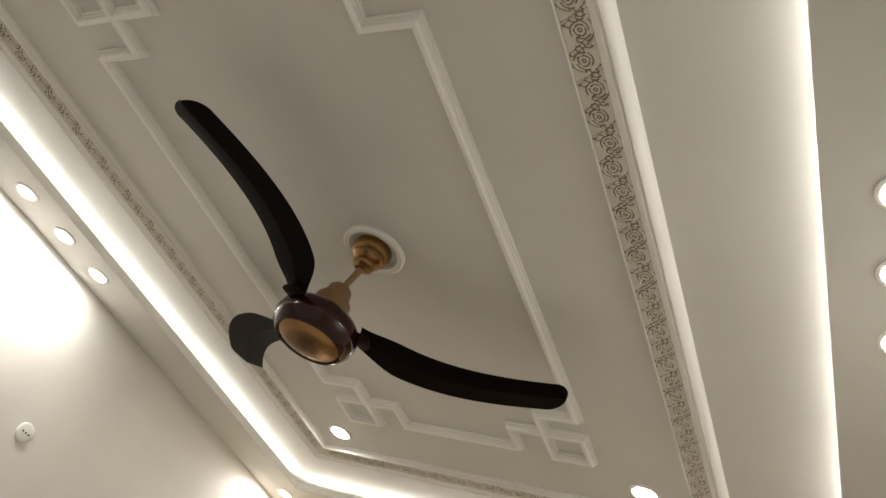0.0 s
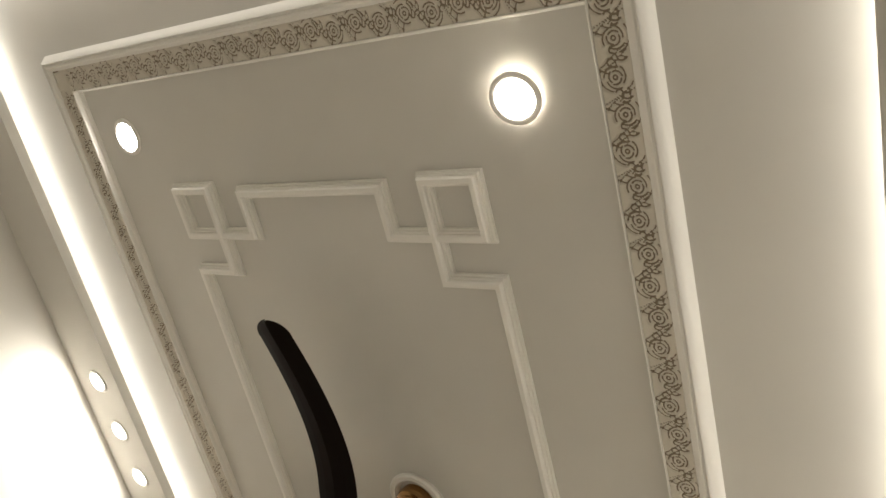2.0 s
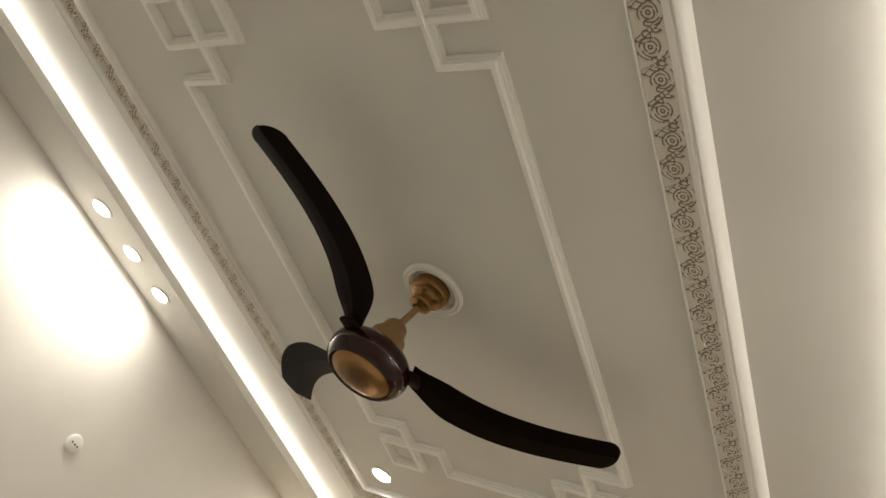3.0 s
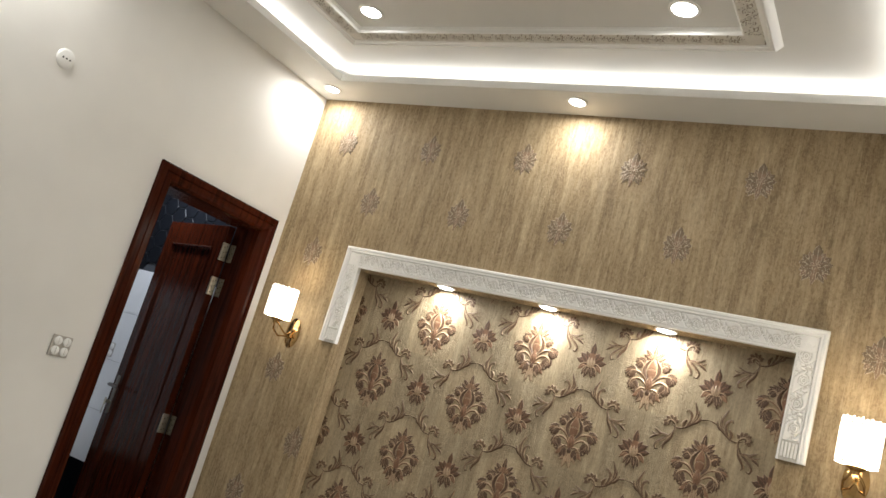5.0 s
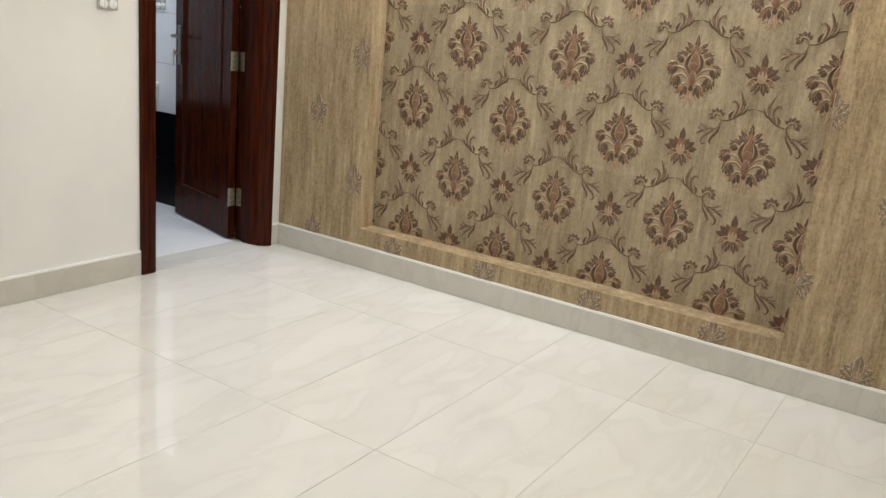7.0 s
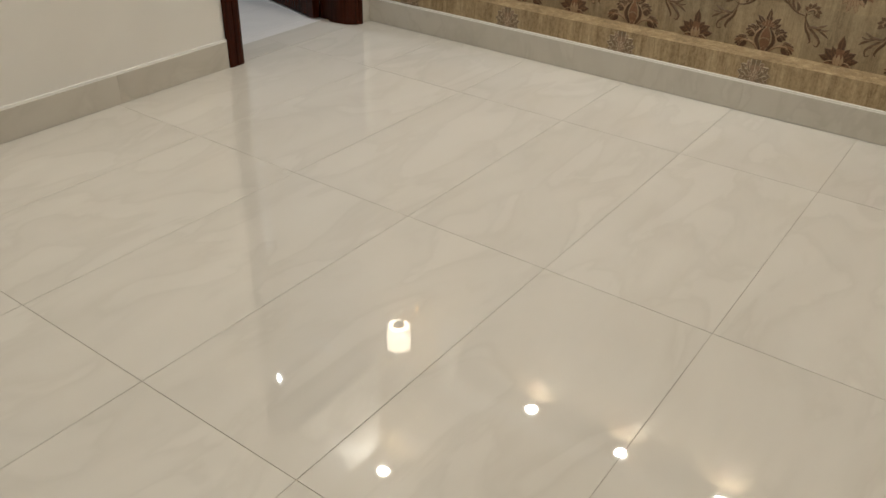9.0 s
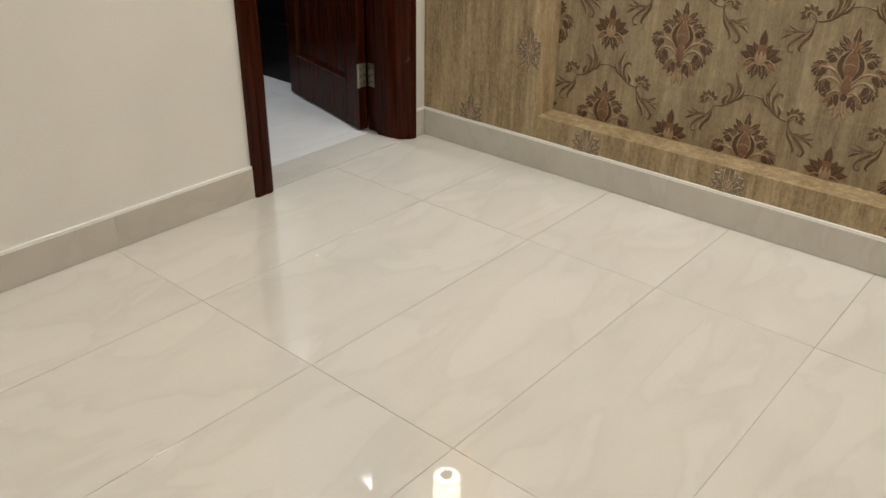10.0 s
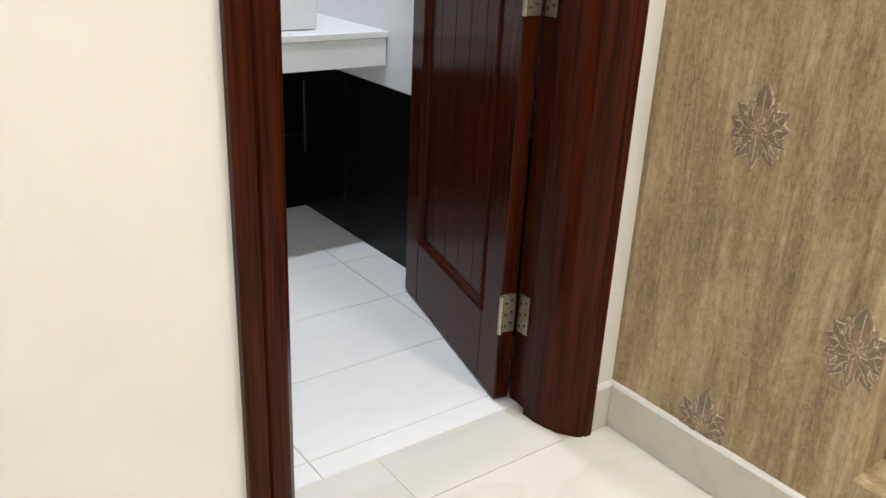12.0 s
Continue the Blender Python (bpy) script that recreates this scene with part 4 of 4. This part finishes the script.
def vine():
    """Scroll to one side of a flower: arched stem, flame leaves, curled rosette and a branching tail; drawn from the flower's middle."""
    e = Emboss(-0.002, 0.02, 0.262, 0.285, 0.0017)
    e.stroke([(0.002, 0.207), (0.035, 0.199), (0.060, 0.177), (0.090, 0.155), (0.120, 0.148), (0.142, 0.158)], 0.008, 0, 1, -1)
    for pts, w in (([(0.080, 0.160), (0.058, 0.188), (0.052, 0.222), (0.068, 0.268)], 0.017), ([(0.084, 0.162), (0.071, 0.186), (0.071, 0.212), (0.087, 0.228), (0.094, 0.218)], 0.013),
                   ([(0.060, 0.178), (0.042, 0.190), (0.030, 0.216)], 0.011), ([(0.070, 0.170), (0.048, 0.200), (0.044, 0.236)], 0.008),
                   ([(0.094, 0.156), (0.095, 0.174), (0.085, 0.190)], 0.015)):
        e.stroke(pts, w, 0, 1, 1)
    for a in (-70, -34, 2, 40, 80, 112):
        e.leaf(0.144 + 0.006 * math.sin(radians(a)), 0.163 + 0.006 * math.cos(radians(a)), a, 0.029, 0.021, 24, 0, 1, None, 2, 1, 0.0022, False)
    e.stroke([(0.122, 0.150), (0.132, 0.166), (0.148, 0.172), (0.157, 0.162), (0.150, 0.152)], 0.009, 1, 0, 1)
    for pts, w, side in (([(0.124, 0.152), (0.128, 0.128), (0.146, 0.104), (0.172, 0.082), (0.190, 0.062), (0.186, 0.044), (0.174, 0.048)], 0.013, 1),
                         ([(0.128, 0.130), (0.135, 0.102), (0.152, 0.078), (0.160, 0.058), (0.154, 0.048)], 0.012, -1),
                         ([(0.142, 0.108), (0.168, 0.108), (0.190, 0.100), (0.214, 0.108)], 0.014, 1), ([(0.168, 0.108), (0.188, 0.116), (0.206, 0.126)], 0.009, 1),
                         ([(0.184, 0.101), (0.204, 0.092), (0.217, 0.080)], 0.010, -1)):
        e.stroke(pts, w, 0, 1, side)
    return e


def wall_flower():
    """Shaggy chrysanthemum: toothed leaves fanned above, long curling pale-edged petals below and a tight heart."""
    e = Emboss(-0.082, -0.1, 0.082, 0.1, 0.0018)
    for s in (-1, 1):
        for a, ln, w, k, m in ((156, 0.074, 0.030, -14, 1), (126, 0.066, 0.030, 26, 2), (100, 0.060, 0.032, 36, 1), (76, 0.060, 0.042, 8, 1), (48, 0.064, 0.044, 4, 1), (22, 0.062, 0.038, 4, 2)):
            e.leaf(s * 0.004, -0.004, s * a, ln, w, s * k, m, 0, None, 2, 1.2, 0.003)
        for a, ln, w, k in ((166, 0.056, 0.024, 12), (134, 0.048, 0.024, 34), (100, 0.042, 0.026, 44), (62, 0.042, 0.030, 14), (28, 0.044, 0.028, 8)):
            e.leaf(s * 0.003, -0.002, s * a, ln, w, s * k, 1, 0, None, 0, 1.3, 0.0042, False)
    e.leaf(0, -0.004, 180, 0.080, 0.026, 6, 2, 0, None, 2, 1, 0.003)
    e.leaf(0, 0.008, 0, 0.078, 0.044, 0, 1, 0, 2, 2, 1, 0.003)
    for a in range(0, 360, 45):
        e.leaf(0, 0.0, a + 10, 0.024, 0.012, 20, 2, 0, None, 0, 1, 0.0052, False)
    return e


flower_mats = (M_DARKB, M_RUST, M_PINK)
big_me = big_flower().mesh("damask_flower", flower_mats)
small_me = small_flower().mesh("small_flower", flower_mats)
VINE_MATS = (M_VINE, M_VINEP)
vine_me = vine().mesh("scroll_vine", VINE_MATS)
wall_me = wall_flower().mesh("rosette", (M_SILVER, M_TAUPE, M_ROSE))
PITCH, DROP = 0.542, 0.64
A0, B0 = 0.789, 1.060


def clipped(me, x, z, flip, x0, z0, x1, z1):
    """A copy of the motif cut off at the edges of the panel."""
    bm = bmesh.new()
    bm.from_mesh(me)
    for v in bm.verts:
        v.co.x = x + v.co.x * flip
        v.co.z += z
    for co, no in (((x0, 0, 0), (-1, 0, 0)), ((x1, 0, 0), (1, 0, 0)), ((0, 0, z0), (0, 0, -1)), ((0, 0, z1), (0, 0, 1))):
        bmesh.ops.bisect_plane(bm, geom=bm.verts[:] + bm.edges[:] + bm.faces[:], plane_co=co, plane_no=no, clear_outer=True)
    return bm


def motif(name, me, mats, x, z, parent, y, zone, size, flip=1):
    x0, z0, x1, z1 = zone
    sx, sz = size
    if x + sx < x0 or x - sx > x1 or z + sz < z0 or z - sz > z1:
        return
    if x - sx < x0 or x + sx > x1 or z - sz < z0 or z + sz > z1:
        bm = clipped(me, x, z, flip, x0, z0, x1, z1)
        if not bm.faces:
            bm.free()
            return
        part(name, bm, mats, parent).location = (0, y, 0)
    else:
        part(name, me, None, parent).matrix_basis = pose(x, y, z) @ Matrix.Diagonal((flip, 1, 1, 1))


zone = (NX0 + 0.002, NZ0 + 0.002, NX1 - 0.002, NZ1 - 0.002)
for k in range(-1, 5):
    for j in range(-1, 4):
        for x, zb in ((A0 + PITCH * k, 0.215 + DROP * j), (B0 + PITCH * k, 0.215 + DROP * (j + 0.5))):
            motif("damask_flower", big_me, flower_mats, x, zb, NICHE_PANEL, ND, zone, (0.12, 0.14))
            motif("small_flower", small_me, flower_mats, x, zb + 0.33, NICHE_PANEL, ND, zone, (0.07, 0.08))
            for s in (-1, 1):
                motif("scroll_vine", vine_me, VINE_MATS, x, zb, NICHE_PANEL, ND, zone, (0.262, 0.288), s)

FEATURE = bpy.data.objects["wall_feature"]
for k in range(0, 6):
    for j in range(0, 5):
        for x, zb in ((0.254 + 0.5450 * k, 0.143 + 0.639 * j), (0.523 + 0.5450 * k, 0.449 + 0.6425 * j)):
            if NX0 < x < NX1 and zb < TZ + 0.02 or x > RX - 0.08 or zb > SOF - 0.09:
                if not (NZ0 > zb):
                    continue
            zn = (0.01, 0.115, RX, SOF)
            if x < NX0 and zb < NZ1:
                zn = (0.01, 0.115, NX0 - 0.002, SOF)
            if x > NX1 and zb < NZ1:
                zn = (NX1 + 0.002, 0.115, RX, SOF)
            if NX0 < x < NX1 and zb < NZ0 + 0.05:
                zn = (NX0, 0.115, NX1, NZ0 - 0.002)
            motif("rosette", wall_me, (M_SILVER, M_TAUPE, M_ROSE), x, zb, FEATURE, 0, zn, (0.075, 0.08))

# ---- skirting ----
skirt = tagged(new("baseboard"), "grey marble skirting tiles with a white caulk line", "skirting", "", "structure")
SH, SK = 0.11, 0.013


def skirting(x0, y0, x1, y1, step, first=0.0):
    along_x = abs(x1 - x0) > abs(y1 - y0)
    a, b = (x0, x1) if along_x else (y0, y1)
    cuts = [a] + [c for c in [a + first + step * k for k in range(12)] if a + 0.03 < c < b - 0.03] + [b]
    for p, q in zip(cuts, cuts[1:]):
        bm = boxes((p + 0.0002, y0, 0.001, q - 0.0002, y1, SH) if along_x else (x0, p + 0.0002, 0.001, x1, q - 0.0002, SH), bevel=0.0005)
        part("skirting_tile", bm, M_BASE, skirt)
    bm = boxes((x0 - (0 if along_x else 0.004), y0 + (0.0015 if along_x else 0), SH, x1 - (0 if along_x else 0.0015), y1, SH + 0.009))
    part("caulk_line", bm, M_WHITEP, skirt, "white caulk line")


skirting(0.0, -SK, RX, -0.0005, 0.912, 0.955)
skirting(0.0005, NY, SK, DY0 - 0.002, 0.912, 0.755)
skirting(0.0005, DY1 + 0.003, SK, -SK - 0.001, 0.6)
skirting(RX - SK, NY, RX - 0.0005, -SK - 0.001, 0.6)
skirting(SK + 0.001, NY + 0.0005, RX - SK - 0.001, NY + SK, 0.6)

# ---- bathroom beyond the door ----
BW_T = 0.15
structure("bathroom_wall_side", boxes((BX, BY1, -0.05, -T, 0.3, BZ)), M_BATHG, "tiled bathroom wall, black below, white above", "wall")
structure("bathroom_wall_back", boxes((BX - BW_T, BY0, -0.05, BX, 0.3, BZ)), M_BATHG, "tiled bathroom back wall", "wall")
structure("bathroom_wall_near", boxes((BX, BY0 - BW_T, -0.05, -T, BY0, BZ)), M_BATHT, "plain white tiled bathroom wall", "wall")
structure("bathroom_wall_door", boxes((-T - 0.012, BY0, 0, -T - 0.001, DY0 + 0.005, BZ), (-T - 0.012, DY0 + 0.005, DZ - 0.005, -T - 0.001, DY1 - 0.005, BZ), (-T - 0.012, DY1 - 0.005, 0, -T - 0.001, BY1, BZ)),
          M_BATHT, "white tiled bathroom wall around the doorway", "wall")
structure("bathroom_ceiling", boxes((BX - BW_T, BY0 - BW_T, BZ, -T - 0.001, 0.3, BZ + 0.1)), M_CEIL, "plain white bathroom ceiling", "ceiling")
bath_floor = structure("bathroom_floor", boxes((BX, BY0, -0.12, -T, BY1, -0.006)), M_BATHG, "white matt bathroom floor tiles", "floor")

DADO, HEX0 = 0.585, 1.765
SIDE, BACK = bpy.data.objects["bathroom_wall_side"], bpy.data.objects["bathroom_wall_back"]


def tile_rows(parent, a0, a1, z0, z1, w, h, material, on_side, name="wall_tile", first=0.0):
    """Thin tiles on the side wall (along x) or the back wall (along y)."""
    shared = {}
    z = z0
    while z < z1 - 0.01:
        zt = min(z + h, z1)
        a = a1
        while a > a0 + 0.01:
            b = max(a - w, a0)
            key = (round(a - b, 3), round(zt - z, 3))
            if key not in shared:
                ww, hh = key
                shared[key] = mesh_of(name, boxes((0.001, -0.008, 0.001, ww - 0.001, 0, hh - 0.001), bevel=0.001), material)
            ob = part(name, shared[key], None, parent)
            ob.matrix_basis = pose(b, BY1, z) if on_side else pose(BX, b, z, 0, 0, 90)
            a = b
        z = zt


tile_rows(SIDE, BX, -T - 0.013, -0.006, DADO, 0.6, 0.3, M_BLACK, True, "black_tile")
tile_rows(SIDE, BX, -T - 0.013, DADO, HEX0, 0.6, 0.3, M_BATHT, True)
tile_rows(BACK, BY0, BY1 - 0.009, -0.006, DADO, 0.6, 0.3, M_BLACK, False, "black_tile")
tile_rows(BACK, BY0, BY1 - 0.009, DADO, HEX0, 0.6, 0.3, M_BATHT, False)
# hexagon tiles above
HR = 0.062


def hexagon():
    bm = bmesh.new()
    ring = lambda r, y: [bm.verts.new((r * math.cos(math.pi * k / 3), y, r * math.sin(math.pi * k / 3))) for k in range(6)]
    a, b, c = ring(HR - 0.002, 0.0), ring(HR - 0.002, -0.006), ring(HR - 0.005, -0.008)
    for p, q in ((a, b), (b, c)):
        for k in range(6):
            bm.faces.new((p[k], p[(k + 1) % 6], q[(k + 1) % 6], q[k]))
    bm.faces.new(c)
    bmesh.ops.recalc_face_normals(bm, faces=bm.faces)
    return bm


structure("hex_tile_ground", boxes((BX, BY1 - 0.003, HEX0, -T - 0.013, BY1 - 0.0005, BZ), (BX + 0.0005, BY0, HEX0, BX + 0.003, BY1 - 0.004, BZ)), M_HEXG, "pale grout between hexagon tiles", "wall")
hex_me = mesh_of("hex_tile", hexagon(), M_HEX)
for i in range(int(1.4 / (HR * 1.5))):
    for j in range(8):
        x = BX + 0.06 + i * HR * 1.5
        z = HEX0 + 0.055 + (j + 0.5 * (i % 2)) * HR * math.sqrt(3)
        if z < BZ - 0.06 and x < -T - 0.08:
            part("hex_tile", hex_me, None, SIDE).matrix_basis = pose(x, BY1 - 0.003, z)
for i in range(9):
    for j in range(8):
        y = BY1 - 0.07 - i * HR * 1.5
        z = HEX0 + 0.055 + (j + 0.5 * (i % 2)) * HR * math.sqrt(3)
        if z < BZ - 0.06:
            part("hex_tile", hex_me, None, BACK).matrix_basis = pose(BX + 0.003, y, z, 0, 0, 90)

# vanity counter and basin
vanity = thing("vanity_counter", "white stone vanity counter with deep apron", "vanity", pose(-1.44, -0.35, 0))
part("apron", boxes((0.27, -0.42, 0.655, 0.294, 0.43, 0.742), bevel=0.002), M_COUNTER, vanity)
part("top", boxes((-0.298, -0.42, 0.742, 0.30, 0.434, 0.764), bevel=0.003), M_COUNTER, vanity)
part("bracket", boxes((-0.295, 0.39, 0.69, 0.26, 0.425, 0.74), bevel=0.003), M_COUNTER, vanity)
part("bracket", boxes((-0.295, -0.42, 0.69, 0.26, -0.385, 0.74), bevel=0.003), M_COUNTER, vanity)
basin = thing("wash_basin", "white square counter-top ceramic basin", "basin", pose(-1.42, -0.35, 0.764))
bb = boxes((-0.2, -0.23, 0.0, 0.2, 0.23, 0.13), bevel=0.012)
part("bowl", bb, M_COUNTER, basin, smooth=True)
part("rim", boxes((-0.205, -0.235, 0.13, -0.185, 0.235, 0.142), (0.185, -0.235, 0.13, 0.205, 0.235, 0.142), (-0.185, -0.235, 0.13, 0.185, -0.215, 0.142), (-0.185, 0.215, 0.13, 0.185, 0.235, 0.142)), M_COUNTER, basin)
part("drain", lathe([(0, 0.1305), (0.022, 0.1305), (0.022, 0.133), (0, 0.134)], 20), M_STEEL, basin)
# added strip, stands in for the highlight where the two walls meet
structure("tile_corner_trim", boxes((BX + 0.009, BY1 - 0.0125, 0.22, BX + 0.0125, BY1 - 0.009, 0.5)), M_STEEL, "thin metal strip added as the highlight in the tile corner", "trim")

# bathroom floor tiles
bt = {}
xs = [-0.173] + [-0.242 - 0.304 * k for k in range(6) if -0.242 - 0.304 * k > BX] + [BX]
ys = [BY1, -0.075, -0.675, -1.275, BY0]
for xa, xb in zip(xs, xs[1:]):
    for ya, yb in zip(ys, ys[1:]):
        key = (round(xa - xb, 3), round(ya - yb, 3))
        if key not in bt:
            bt[key] = mesh_of("floor_tile", boxes((0.0012, 0.0012, -0.01, key[0] - 0.0012, key[1] - 0.0012, 0), bevel=0.001), M_BATHT)
        part("floor_tile", bt[key], None, bath_floor).location = (xb, yb, -0.0005)
sill = tagged(new("door_sill"), "cream marble sill under the door", "sill", "", "structure")
for ya, yb in ((DY0 + 0.09, -0.5455), (-0.5445, DY1 - 0.075)):
    part("sill_slab", boxes((-0.172, ya, -0.006, -0.001, yb, 0.001)), M_FLOOR, sill)

# room floor tiles
ft = {}
xs = [0.0] + [0.466 + 0.459 * k for k in range(7)] + [RX]
ys = [0.0, -0.533, -1.455, -2.377, -3.3, NY]
for xa, xb in zip(xs, xs[1:]):
    for ya, yb in zip(ys, ys[1:]):
        key = (round(xb - xa, 3), round(ya - yb, 3))
        if key not in ft:
            ft[key] = mesh_of("floor_tile", boxes((0.0009, 0.0009, -0.012, key[0] - 0.0009, key[1] - 0.0009, 0), bevel=0.0003), M_FLOOR)
        part("floor_tile", ft[key], None, FLOOR).location = (xa, yb, 0)
